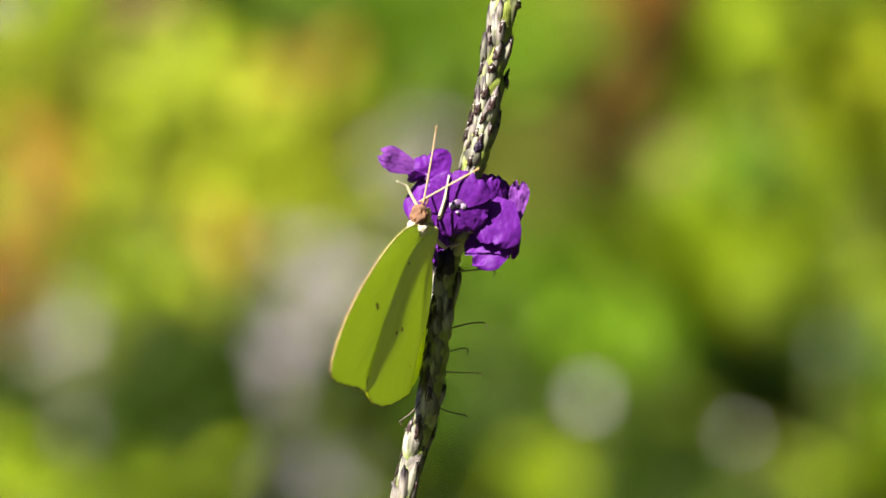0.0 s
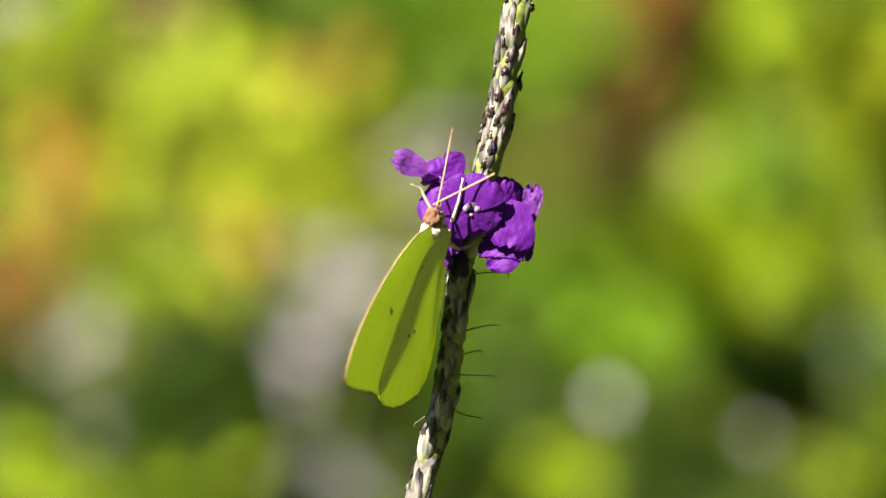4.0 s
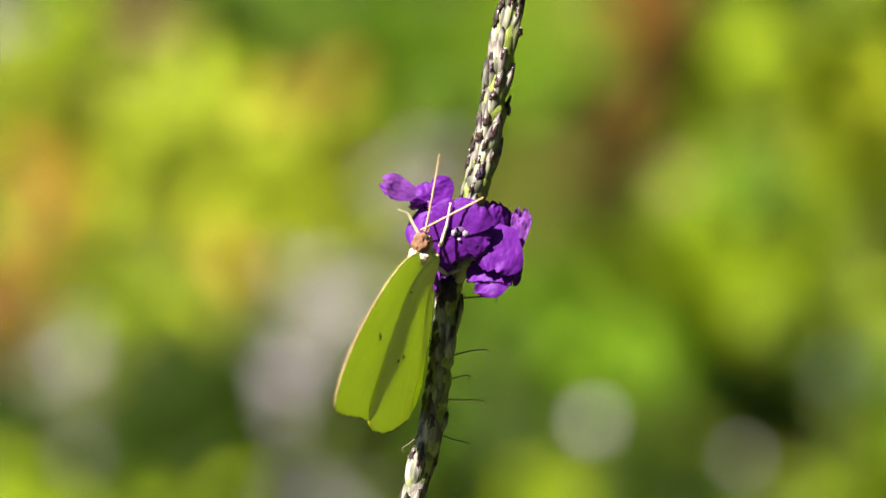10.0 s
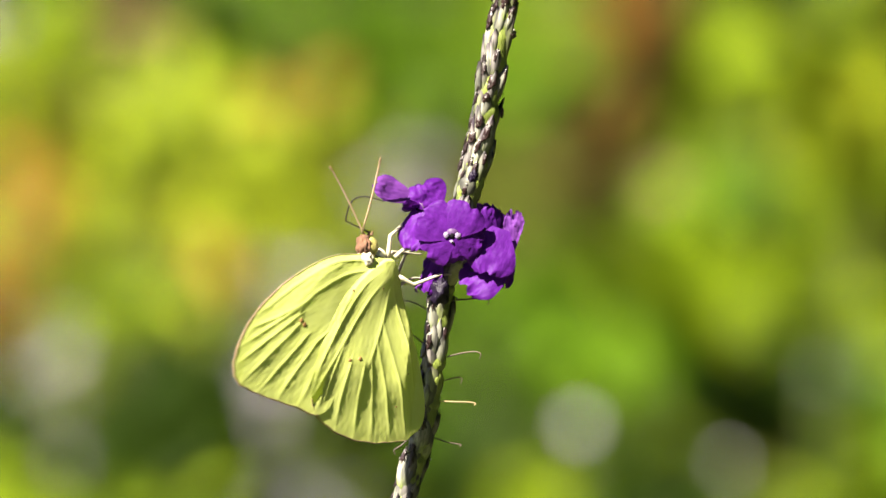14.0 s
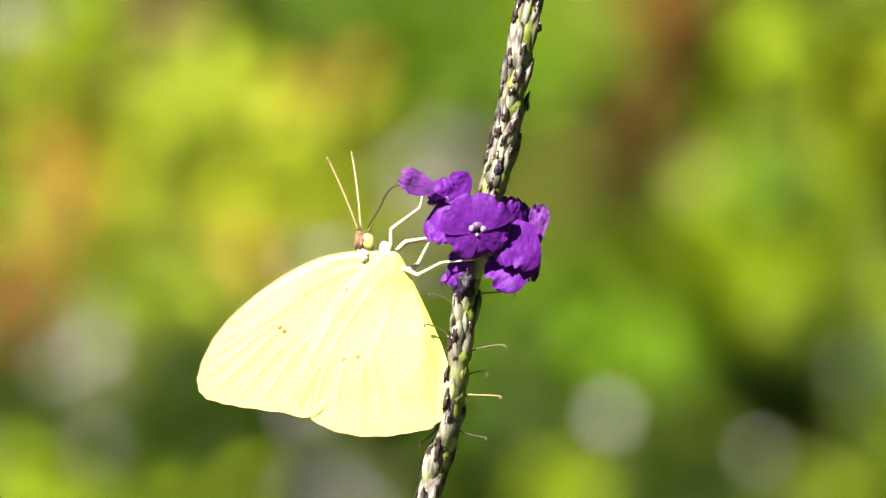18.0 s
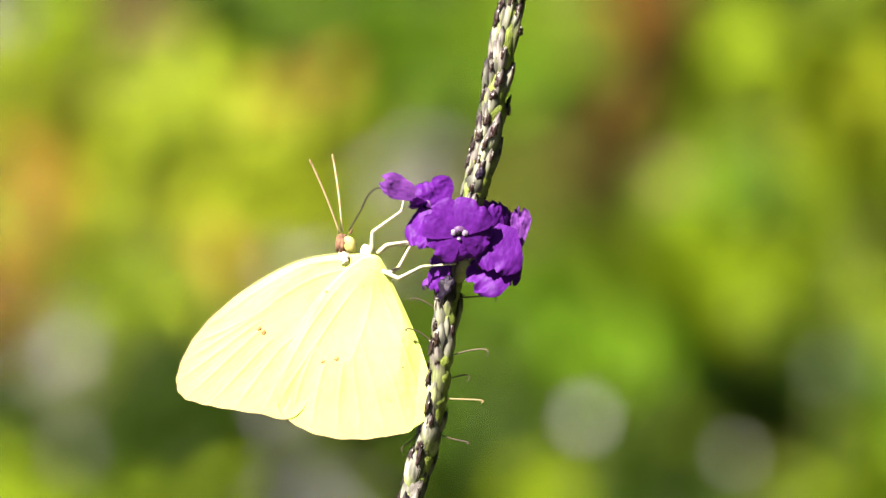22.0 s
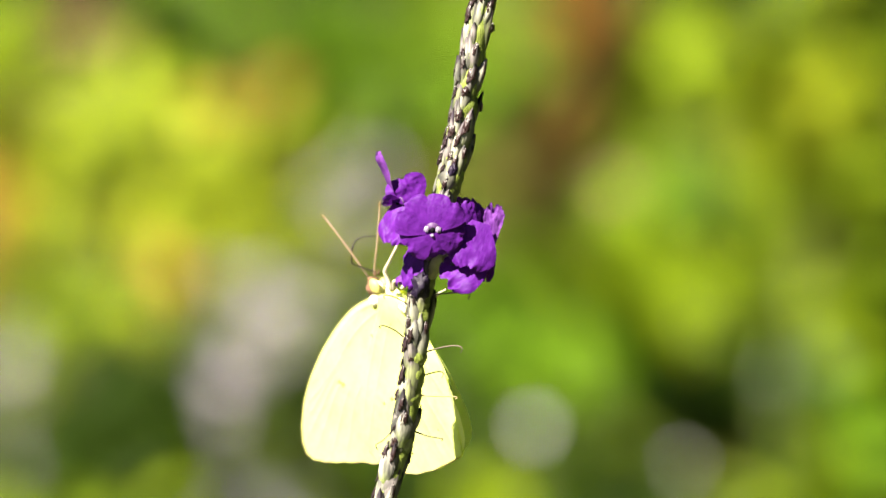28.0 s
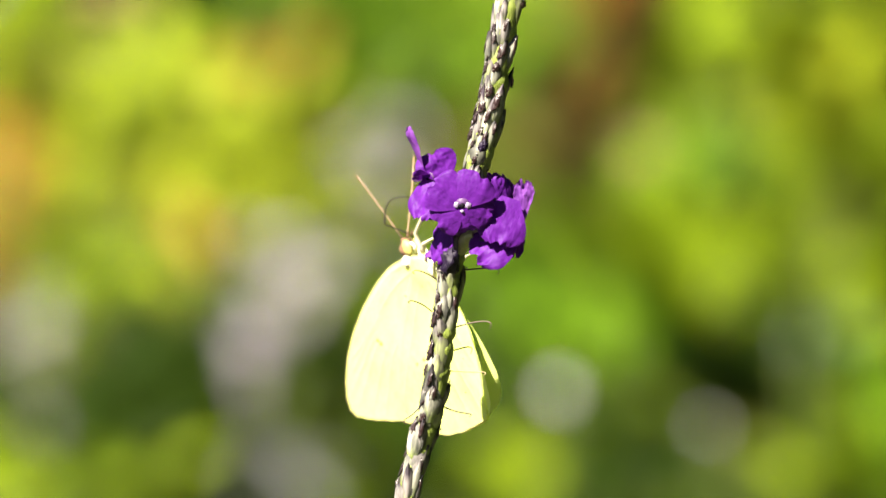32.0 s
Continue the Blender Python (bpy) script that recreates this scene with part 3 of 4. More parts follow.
root_a, _ = on_axis(470)
front_flower = flower(826, 401, -0.0075, (0.02, -1, -0.05), (0, 0, 1), [
    (54, 62, 84, 0.10, 0.06, 0, 6), (-34, 59, 80, 0.12, 0.06, 0, 5), (-104, 54, 70, 0.2, 0.07, 0, -2), (-166, 45, 66, 0.22, 0.07, 0, -4), (124, 54, 74, 0.16, 0.06, 0, -2)],
    root_a, "open violet flower facing forwards", True)
left_flower = turned_flower(766, 352, -0.003, (-0.75, -0.6, 0.15), [
    ((757, 336, -0.0035), (688, 303, -0.006), (-0.35, -0.8, 0.5), 52, 0.06, 0.075, 1), ((798, 354, -0.003), (778, 305, -0.004), (-0.05, -0.7, 0.7), 84, 0.3, 0.13, 0),
    ((770, 350, -0.003), (738, 356, -0.004), (-0.5, -0.5, -0.7), 44, 0.2, 0.1, 0), ((778, 345, -0.003), (744, 424, -0.0055), (-0.45, -0.85, 0.2), 72, 0.15, 0.09, 0),
    ((775, 352, -0.002), (812, 330, 0.002), (0.3, -0.8, 0.5), 50, 0.2, 0.1, 0)],
    root_a + Vector((0, 0, 0.002)), "violet flower seen from its side")
right_flower = turned_flower(910, 405, -0.002, (0.8, -0.5, 0.1), [
    ((912, 388, -0.0045), (886, 470, -0.0070), (0.05, -0.95, 0.15), 92, 0.08, 0.07, 0), ((926, 444, -0.0032), (844, 490, -0.0058), (-0.1, -0.85, 0.45), 88, 0.08, 0.09, 0),
    ((902, 404, -0.001), (897, 345, -0.002), (0.6, -0.6, -0.5), 46, 0.1, 0.08, 0), ((928, 432, -0.0025), (931, 355, -0.0045), (-0.45, -0.85, 0.25), 42, 0.1, 0.16, 1),
    ((914, 410, -0.003), (927, 494, -0.0040), (0.6, -0.75, 0.1), 56, 0.1, 0.1, 0)],
    root_a + Vector((0.0004, 0, 0.0006)), "violet flower turned to the light")
back_flower = turned_flower(802, 448, 0.001, (-0.7, -0.5, -0.1), [
    ((803, 440, -0.001), (775, 505, -0.0012), (-0.6, -0.75, 0.1), 56, 0.1, 0.14, 0), ((806, 446, 0.002), (756, 492, 0.004), (-0.55, -0.1, 0.5), 62, 0.1, 0.14, 1),
    ((800, 448, 0.001), (776, 438, 0.002), (-0.5, -0.5, 0.5), 40, 0.2, 0.14, 0)],
    root_a, "drooping violet flower behind the spike")
rear_flower = flower(893, 385, 0.006, (0.5, 0.75, 0.35), (0, 0, 1), [
    (0, 46, 52, 0.2, 0.14, 0, 0), (72, 50, 54, 0.2, 0.14, 0, 0), (144, 50, 56, 0.2, 0.14, 0, 0), (216, 50, 54, 0.2, 0.14, 0, 0), (288, 50, 54, 0.2, 0.14, 0, 0)],
    root_a + Vector((0, 0, 0.001)), "dark violet flower on the shaded back of the spike")
# green calyces from which the flowers stand
for vv, d, ln in ((492, (0.62, -0.62, 0.62), 66), (486, (-0.6, 0.5, 0.6), 46)):
    p, up = on_axis(vv)
    d = Vector(d).normalized()
    bm = bmesh.new()
    tube(bm, spline([p - FOOT, p - FOOT + (d * 0.5 + up * 0.2) * ln * P, p - FOOT + d * ln * P], 10), [P * r for r in (10, 12.5, 13.5, 13.5, 13, 12.5, 12, 11, 10, 9)], 10)
    for v in bm.verts:
        v.co += 0.00012 * noise.noise_vector(v.co * 1500)
    part("calyx", bm, M_CALYX, spike, "pale green ribbed calyx")
for k, (uu, vv, sz, sd) in enumerate(((806, 500, 20, 3.0), (870, 462, 15, 8.0), (862, 296, 9, 5.0))):
    p, up = on_axis(vv)
    c = W(uu, vv, p.y - 0.0040) - FOOT
    bm = bmesh.new()
    blob(bm, c, (sz * 0.75 * P, sz * 0.6 * P, sz * 1.15 * P), up, rough=0.75, seed=sd, sub=3)
    part("withered_flower", bm, M_WITHER, spike, "shrivelled blackish violet flower")

# ---- the butterfly, drawn from its side with the shoulder as origin ----
butterfly = new("butterfly")
tagged(butterfly, "pale yellow sulphur butterfly clinging to the violet flowers", "butterfly")


def B(u, v, y=0.0):
    """A place on the butterfly's side view, from its shoulder."""
    return Vector((u * P, y * P, -v * P))


FORE = ((-15, 0), (-50, -19), (-88, -17), (-137, -8), (-183, 12), (-246, 52), (-304, 104), (-338, 150), (-357, 196), (-359, 225), (-346, 245),
        (-315, 255), (-275, 262), (-217, 269), (-150, 274), (-105, 205), (-58, 110))
HIND = ((-58, 0), (-84, 24), (-128, 78), (-170, 165), (-182, 235), (-171, 268), (-148, 287), (-114, 302), (-68, 310), (-20, 309), (20, 302),
        (60, 290), (65, 240), (68, 190), (69, 146), (50, 96), (20, 35), (3, 0), (-12, -17), (-40, -14))
# the inner margin beyond the fold of a hindwing, and the fold itself
INNER = ((50, 96), (72, 146), (92, 206), (96, 242), (88, 268), (60, 290))
FOLD = ((50, 96), (69, 146), (68, 190), (65, 240), (62, 268), (60, 290))
# veins in the same side view: the cell's two edges, its cross vein, and the branches that run out to the margin
FORE_VEINS = (((-30, -8), (-130, 2), (-215, 48), (-300, 112)), ((-20, 0), (-110, 22), (-180, 62), (-218, 92), (-290, 130), (-330, 148)), ((-20, 6), (-90, 70), (-140, 120), (-176, 150)),
              ((-218, 92), (-216, 122), (-176, 150)), ((-216, 92), (-300, 150), (-350, 182)), ((-217, 106), (-300, 172), (-355, 215)), ((-216, 122), (-290, 195), (-342, 246)),
              ((-196, 138), (-255, 205), (-302, 257)), ((-176, 150), (-220, 210), (-256, 264)), ((-140, 120), (-175, 200), (-205, 270)), ((-110, 92), (-140, 190), (-165, 272)))
HIND_VEINS = (((-30, 0), (-75, 40), (-130, 120), (-172, 200)), ((-20, 10), (-62, 62), (-100, 120), (-118, 152)), ((-14, 14), (-22, 80), (-40, 140), (-56, 178)), ((-118, 152), (-92, 172), (-56, 178)),
              ((-110, 135), (-150, 200), (-180, 250)), ((-118, 152), (-142, 220), (-156, 283)), ((-96, 168), (-112, 240), (-116, 300)), ((-66, 178), (-72, 240), (-72, 308)), ((-50, 165), (-38, 240), (-28, 308)),
              ((-38, 132), (-8, 220), (14, 302)), ((-26, 95), (22, 200), (52, 291)), ((-10, 30), (36, 130), (70, 220), (84, 268)))


def far_from(points, lines):
    """The distance from each point (u, v) to the nearest of the lines."""
    best = np.full(len(points), 1e9)
    for line in lines:
        c = [Vector((p[0], p[1], 0)) for p in line]
        c = [(q.x, q.y) for q in spline(c, 22)]
        for a, b in zip(c, c[1:]):
            a, d = np.array(a), np.array(b) - np.array(a)
            k = np.clip(((points - a) @ d) / (d @ d), 0, 1)
            best = np.minimum(best, np.hypot(*(points - a - k[:, None] * d).T))
    return best


def wing_mesh(outline, side, veins, lift, seed):
    """A wing membrane with raised veins and slightly hollow cells between them; side -1 or 1 across the body."""
    n, rings = 300, 44
    first, last = (-0.2, 0.84) if outline is FORE else (0.19, 1.2)
    edge = spline([B(*p) for p in outline], n, True)
    root = B(*outline[0]) if outline is FORE else B(-24, -1)
    rows = []
    for k in range(rings + 1):
        f = (k / rings) ** 0.85
        row = []
        for i, e in enumerate(edge):
            s = i / n
            scallop = 1 + (0.0022 * math.cos(2 * math.pi * s * 20) if k == rings else 0)
            p = root.lerp(e, f * scallop)
            soft = 0.00045 * noise.noise(Vector((p.x * 160 + side, p.z * 160, 0)))
            free = min(1, max(0, (s - first) * 12)) * min(1, max(0, (last - s) * 12))
            bulge = 0.0006 * math.sin(math.pi * min(1, math.hypot(p.x, p.z) / (380 * P))) * (1 - free * (1 - min(1, (1 - f) * 3)))
            # the base arches over the thorax
            d = (p - B(-22, 4)).length / P
            p.y += side * (lift * min(1, 3 - 3 * f + 0.3) + bulge + soft * f * min(1, 3 - 3 * f + 1 - free) + 15 * P * math.exp(-(d / 44) ** 2))
            # fine puckers across the cells
            p.y += side * 0.00005 * noise.noise(Vector((p.x * 1500, p.z * 1500, seed))) * f
            row.append(p)
        rows.append(row)
    flat = np.array([(p.x / P, -p.z / P) for row in rows for p in row])
    d = far_from(flat, veins)
    edge_fade = np.repeat(np.clip((1 - np.array([(k / rings) ** 0.85 for k in range(rings + 1)])) * 8, 0.25, 1), n)
    relief = (0.00007 * np.exp(-(d / 2.8) ** 2) - 0.000045 * np.minimum(1, d / 13) ** 1.3) * edge_fade * np.clip(np.hypot(flat[:, 0] + 24, flat[:, 1]) / 70 - 0.15, 0, 1)
    bm = bmesh.new()
    verts = []
    for k, row in enumerate(rows):
        verts.append([bm.verts.new((p.x, p.y + side * float(relief[k * n + i]), p.z)) for i, p in enumerate(row)])
    for a, b in zip(verts[1:], verts[2:]):
        for i in range(n):
            bm.faces.new((a[i], a[(i + 1) % n], b[(i + 1) % n], b[i]))
    for i in range(n):
        bm.faces.new((verts[0][i], verts[1][(i + 1) % n], verts[1][i]))
    bmesh.ops.remove_doubles(bm, verts=bm.verts, dist=1e-7)
    return bm, [v.co.copy() for v in verts[rings]]


def fold_mesh(side):
    """The inner part of a hindwing between its fold and its margin."""
    bm = bmesh.new()
    rows = []
    for i, (a, b) in enumerate(zip(spline([B(*p) for p in FOLD], 40), spline([B(*p) for p in INNER], 40))):
        row = []
        for k in range(9):
            p = a.lerp(b, k / 8 + 0.001)
            p.y = side * (0.00016 + 0.00010 * noise.noise(Vector((i * 0.2, k * 0.3, side))) * k / 8)
            row.append(bm.verts.new(p))
        rows.append(row)
    for a, b in zip(rows, rows[1:]):
        for k in range(8):
            bm.faces.new((a[k], b[k], b[k + 1], a[k + 1]))
    return bm


SPOTS = {"forewing": ((-216, 119, 5), (-208, 125, 5.5)), "hindwing": ((-100, 174, 4.6), (-77, 169, 5.4), (-98, 50, 3), (-34, 37, 2.2), (40, 180, 1.8), (20, 240, 1.8))}
wings = []
folds = []
for side, word in ((-1, "near"), (1, "far")):
    for name, outline, mat, veins, lift in (("forewing", FORE, M_FORE, FORE_VEINS, 0.0001), ("hindwing", HIND, M_HIND, HIND_VEINS, 0.0004)):
        bm, rim = wing_mesh(outline, side, veins, lift, side * 3 + len(veins))
        w = part(name, bm, mat, butterfly, "pale lemon %s with raised veins" % name)
        bm = bmesh.new()
        lo, hi = (int(0.28 * 300), int(0.82 * 300)) if name == "forewing" else (int(0.22 * 300), int(0.54 * 300))
        tube(bm, rim[lo:hi], P * 0.8, 5)
        part("wing_fringe", bm, M_FRINGE, w, "brownish pink fringe")
        if name == "forewing":
            bm = bmesh.new()
            tube(bm, rim[7:lo + 1], P * 1.2, 6)
            part("costal_rib", bm, M_COSTA, w, "pinkish leading edge")
        if name == "hindwing":
            folds.append((part("anal_fold", fold_mesh(side), M_HIND, w, "bent inner margin of the hindwing"), side))
        for u, v, r in SPOTS[name]:
            near = min((q for q in w.data.vertices), key=lambda q: (q.co - B(u, v, q.co.y / P)).length)
            bm = bmesh.new()
            blob(bm, Vector((u * P, near.co.y, -v * P)), (r * P, r * 0.3 * P, r * P * 0.9), rough=0.3, seed=u, sub=2)
            part("wing_spot", bm, M_SPOT, w, "small rusty spot")
        wings.append((w, side, name))

# body
BODY_AXIS = Vector((-0.33, 0, 0.94)).normalized()
bm = bmesh.new()
blob(bm, B(-20, 6), (18 * P, 8 * P, 42 * P), BODY_AXIS, 0.12, 2.0, 4)
for v in bm.verts:
    v.co += 0.00012 * noise.noise_vector(v.co * 2500)
part("thorax", bm, M_FUR, butterfly, "thorax in pale yellow fur")
bm = bmesh.new()
line = spline([B(0, 30), B(6, 80), B(20, 140), B(38, 195)], 30)
tube(bm, line, [P * (9.5 + 0.7 * math.sin(i * 1.7) - 0.007 * i * i) for i in range(30)], 14)
part("abdomen", bm, M_FUR, butterfly, "slender pale ringed abdomen")
bm = bmesh.new()
blob(bm, B(-68, -10), (14 * P, 19 * P, 15 * P), BODY_AXIS, 0.2, 4.0, 4)
part("collar", bm, M_COLLAR, butterfly, "greyish pink furry collar")
bm = bmesh.new()
blob(bm, B(-66, -30), (12 * P, 10 * P, 16 * P), Vector((-0.1, 0, 1)), 0.2, 6.0, 4)
head = part("head", bm, M_FUR, butterfly, "small head in pale fur")
bm = bmesh.new()
blob(bm, B(-73, -34), (11.5 * P, 15 * P, 20 * P), Vector((-0.05, 0, 1)), 0.3, 6.0, 4)
part("crown", bm, M_RUST, head, "rusty brown furry crown")
for side in (-1, 1):
    bm = bmesh.new()
    blob(bm, B(-60, -35, side * 10), (12 * P, 7 * P, 15 * P), BODY_AXIS, 0.12, 2.0, 3)
    part("eye", bm, M_EYE, head, "domed yellowish compound eye")
    bm = bmesh.new()
    tube(bm, spline([B(-60, -54, side * 4), B(-57, -60, side * 4), B(-55, -64, side * 3)], 8), [P * r for r in (2.4, 2.4, 2.3, 2.1, 1.8, 1.5, 1.2, 0.6)], 8)
    part("palp", bm, M_RUST, head, "short furry palp")

ANT_ROOT = {-1: B(-78, -54, -5), 1: B(-74, -57, 5)}
antennae = {}
for side in (-1, 1):
    bm = bmesh.new()
    n = 15
    tube(bm, [Vector((0.0002 * math.sin(i / n * 3), 0, 138 * P * i / n)) for i in range(n + 1)], [P * (1.6 + 0.2 * (i % 2)) for i in range(n + 1)], 7)
    a = part("antenna", bm, M_ANT, butterfly, "tan thread-like antenna")
    bm = bmesh.new()
    tube(bm, [Vector((0, 0, (131 + 2.4 * i) * P)) for i in range(6)], [P * r for r in (1.8, 2.0, 2.2, 2.2, 2.0, 1.2)], 8)
    part("antenna_club", bm, M_ANTTIP, a, "brown club at the tip")
    antennae[side] = a
bm = bmesh.new()
line = spline([B(0, 0), B(12, -20), B(23, -39)], 14)
tube(bm, line, [P * (1.8 - 0.4 * i / 13) for i in range(14)], 7)
proboscis = part("proboscis", bm, M_PROB, butterfly, "thin dark bent proboscis")
bm = bmesh.new()
line = spline([B(0, 0), B(5, -12), B(11, -23), B(21, -33), B(34, -36), B(54, -30), B(74, -18)], 30)
tube(bm, line, [P * (1.8 - 0.8 * i / 29) for i in range(30)], 7)
proboscis_tip = part("proboscis_tip", bm, M_PROB, proboscis)
proboscis_tip.location = B(23, -39)


LEGS = [  # shoulder, knee, ankle, tip: across, down, aside
    ((-20, -20, -8), (-20, -58, -14), (30, -96, -16), (34, -118, -12)),
    ((-10, -20, 8), (8, -35, 14), (48, -40, 20), (82, -42, 16)),
    ((0, 10, -14), (28, 23, -26), (70, 0, -50), (130, -6, -80)),
    ((10, 14, 10), (28, 4, 20), (48, -36, 22), (62, -58, 14)),
    ((-8, -22, -12), (6, -36, -20), (40, -42, -22), (80, -38, -14)),
    ((4, 12, 12), (30, 23, 20), (68, 2, 22), (100, -2, 14))]
legs = []
for leg in LEGS:
    bm = bmesh.new()
    pts = [B(*p) - B(*leg[0]) for p in leg]
    dense = [pts[0].lerp(pts[1], k / 3) for k in range(3)] + [pts[1].lerp(pts[2], k / 4) for k in range(4)] + [pts[2].lerp(pts[3], k / 5) for k in range(6)]
    tube(bm, dense, [P * r for r in (4.2, 4.4, 3.9, 3.8, 3.3, 3.0, 2.7, 2.7, 2.0, 1.8, 1.6, 1.5, 1.8)], 7)
    legs.append(part("leg", bm, M_LEG, butterfly, "thin cream-white jointed leg"))
    legs[-1].location = B(*leg[0])


# ---- the garden behind, far out of focus ----
def leaves_mesh(name, centre, spread, count, size, rng, aim=(-0.35, -0.75, 0.5), loose=0.8):
    """Many pointed leaves, each folded along its midrib, scattered round a centre."""
    t = np.array([(0, 0, 0), (0.3, 0.17, 0.05), (0.3, -0.17, 0.05), (0.3, 0, -0.01), (0.68, 0.15, 0.03), (0.68, -0.15, 0.03), (0.68, 0, -0.04), (1, 0, -0.12)])
    faces = np.array([(0, 3, 1, 1), (0, 2, 3, 3), (1, 3, 6, 4), (3, 2, 5, 6), (4, 6, 7, 7), (6, 5, 7, 7)])
    pos = rng.normal(size=(count, 3))
    pos *= np.minimum(1, 1.7 / np.maximum(1e-6, np.linalg.norm(pos, axis=1)))[:, None]
    pos = np.array(centre) + pos * np.array(spread)
    nz = np.array(aim) + loose * rng.normal(size=(count, 3))
    nz /= np.linalg.norm(nz, axis=1)[:, None]
    nx = rng.normal(size=(count, 3)) + np.array((0, 0, -0.5))
    nx -= nz * (nx * nz).sum(1)[:, None]
    nx /= np.linalg.norm(nx, axis=1)[:, None]
    ny = np.cross(nz, nx)
    sc = size * rng.uniform(0.65, 1.3, count)
    V = pos[:, None, :] + sc[:, None, None] * (t[None, :, 0:1] * nx[:, None] + t[None, :, 1:2] * 1.3 * ny[:, None] + t[None, :, 2:3] * nz[:, None])
    fs = []
    for i in range(count):
        for f in faces:
            fs.append([int(k) + 8 * i for k in (f[:3] if f[2] == f[3] else f)])
    me = bpy.data.meshes.new(name)
    me.from_pydata(V.reshape(-1, 3).tolist(), [], fs)
    return me


def shrub(name, label, category, foot, clumps, seed, leaf=0.024, bark=M_STALK, thick=0.003, what="foliage", dense=1.0):
    """A shrub: stems from its foot to leafy clumps. clumps: u, v, half width, half height, tone, depth offset."""
    rng = np.random.default_rng(seed)
    s = new(name)
    s.location = foot
    tagged(s, label, category)
    f = Vector(foot)
    for u, v, ru, rv, tone, dy in clumps:
        flat = W(u, v, BACK)
        # the planting rises like a bank that faces the sun
        y = BACK + 0.4 * dy + 0.8 * (flat.z - 1.0) - 0.5 * flat.x
        k = P * (FOCUS + y) / FOCUS
        c = W(u, v, y) - f
        bm = bmesh.new()
        mid = c * 0.5 + Vector((rng.normal() * 0.03, rng.normal() * 0.03, 0.02))
        line = spline([Vector((rng.normal() * 0.02, rng.normal() * 0.02, 0)), mid, c + Vector((0, 0.03, 0)), c + Vector((rng.normal() * 0.01, 0.02, rv * k * 0.6))], 12)
        tube(bm, line, [thick * (1 - 0.07 * i) for i in range(12)], 7)
        stem = part("stem", bm, bark, s)
        count = max(3, int(dense * ru * rv * 0.011 * (0.024 / leaf) ** 2))
        part(what, leaves_mesh(what, c, (ru * k, 0.03, rv * k), count, leaf, rng), LEAF[tone], stem, smooth=False)
    return s


shrub("copper_shrub", "shrub with orange and rust-coloured leaves in the garden", "shrub", (-0.28, BACK + 0.05, 0), [
    (100, 275, 22, 24, "orange", -0.25), (94, 335, 30, 48, "orange", -0.26), (85, 300, 24, 30, "rust", -0.3), (86, 420, 30, 44, "orange", -0.22), (46, 492, 30, 26, "rust", -0.2), (12, 565, 28, 40, "rust", -0.2),
    (392, 455, 42, 36, "orange", -0.2), (574, 142, 44, 36, "orange", -0.4), (262, 20, 40, 30, "rose", -0.3), (215, 95, 24, 30, "olive", -0.2),
    (140, 480, 40, 30, "olive", -0.18)], 5, 0.022, M_BARK, dense=0.5)
shrub("golden_shrub", "shrub with sunlit golden yellow-green leaves in the garden", "shrub", (-0.12, BACK + 0.02, 0), [
    (362, 140, 62, 52, "gold", -0.2), (300, 205, 56, 40, "gold", -0.1), (430, 200, 48, 44, "gold", -0.1), (30, 340, 34, 44, "gold", -0.05), (200, 355, 66, 46, "gold", -0.05), (310, 385, 70, 40, "gold", -0.1), (480, 235, 56, 50, "gold", -0.1), (555, 205, 50, 40, "gold", -0.2), (610, 255, 52, 36, "gold", -0.05),
    (60, 130, 40, 40, "gold", 0.0)], 40, dense=0.8)
shrub("lime_shrub", "shrub with bright lime-green leaves in the garden", "shrub", (-0.10, BACK + 0.04, 0), [
    (150, 45, 50, 46, "bright", -0.1), (85, 120, 50, 60, "lime", 0.0), (130, 190, 60, 60, "lime", 0.05), (250, 270, 90, 44, "lime", 0.0), (340, 340, 100, 44, "lime", 0.0), (480, 315, 64, 44, "lime", -0.04),
    (250, 450, 66, 56, "lime", -0.1), (170, 430, 56, 56, "lime", 0.0), (470, 380, 80, 46, "lime", -0.1), (575, 330, 70, 60, "lime", -0.04), (640, 320, 60, 50, "lime", -0.1), (680, 420, 80, 60, "lime", -0.1), (205, 585, 46, 40, "bright", -0.12), (262, 515, 50, 30, "bright", -0.22), (330, 540, 46, 24, "gold", -0.2),
    (46, 832, 50, 42, "bright", -0.3), (342, 845, 34, 24, "bright", -0.3)], 41)
shrub("lime_shrub", "shrub with bright lime-green leaves in the garden", "shrub", (0.15, BACK + 0.06, 0), [
    (982, 856, 36, 24, "bright", -0.28), (1235, 440, 60, 56, "bright", -0.2), (1250, 500, 60, 40, "bright", -0.1), (1410, 30, 56, 44, "bright", -0.2), (1400, 535, 70, 36, "bright", -0.1), (1525, 170, 50, 66, "lime", -0.1),
    (1530, 860, 64, 36, "bright", -0.3), (1330, 480, 60, 40, "bright", -0.15), (1340, 595, 60, 26, "bright", -0.1), (1050, 70, 34, 56, "olive", -0.1), (1600, 300, 60, 200, "lime", 0.08), (1625, 130, 50, 110, "mid", -0.08), (1615, 330, 46, 90, "bright", -0.06), (1660, 560, 46, 70, "bright", -0.12), (1660, 740, 46, 70, "fresh", -0.1), (1490, 110, 80, 60, "lime", -0.12), (1520, 225, 60, 60, "lime", -0.12), (1520, 320, 60, 60, "lime", -0.05), (1335, 290, 60, 60, "olive", 0.03), (1300, 512, 80, 36, "bright", -0.2), (1480, 440, 60, 50, "mid", -0.1), (1550, 200, 40, 80, "lime", -0.16)], 42, dense=1.25)
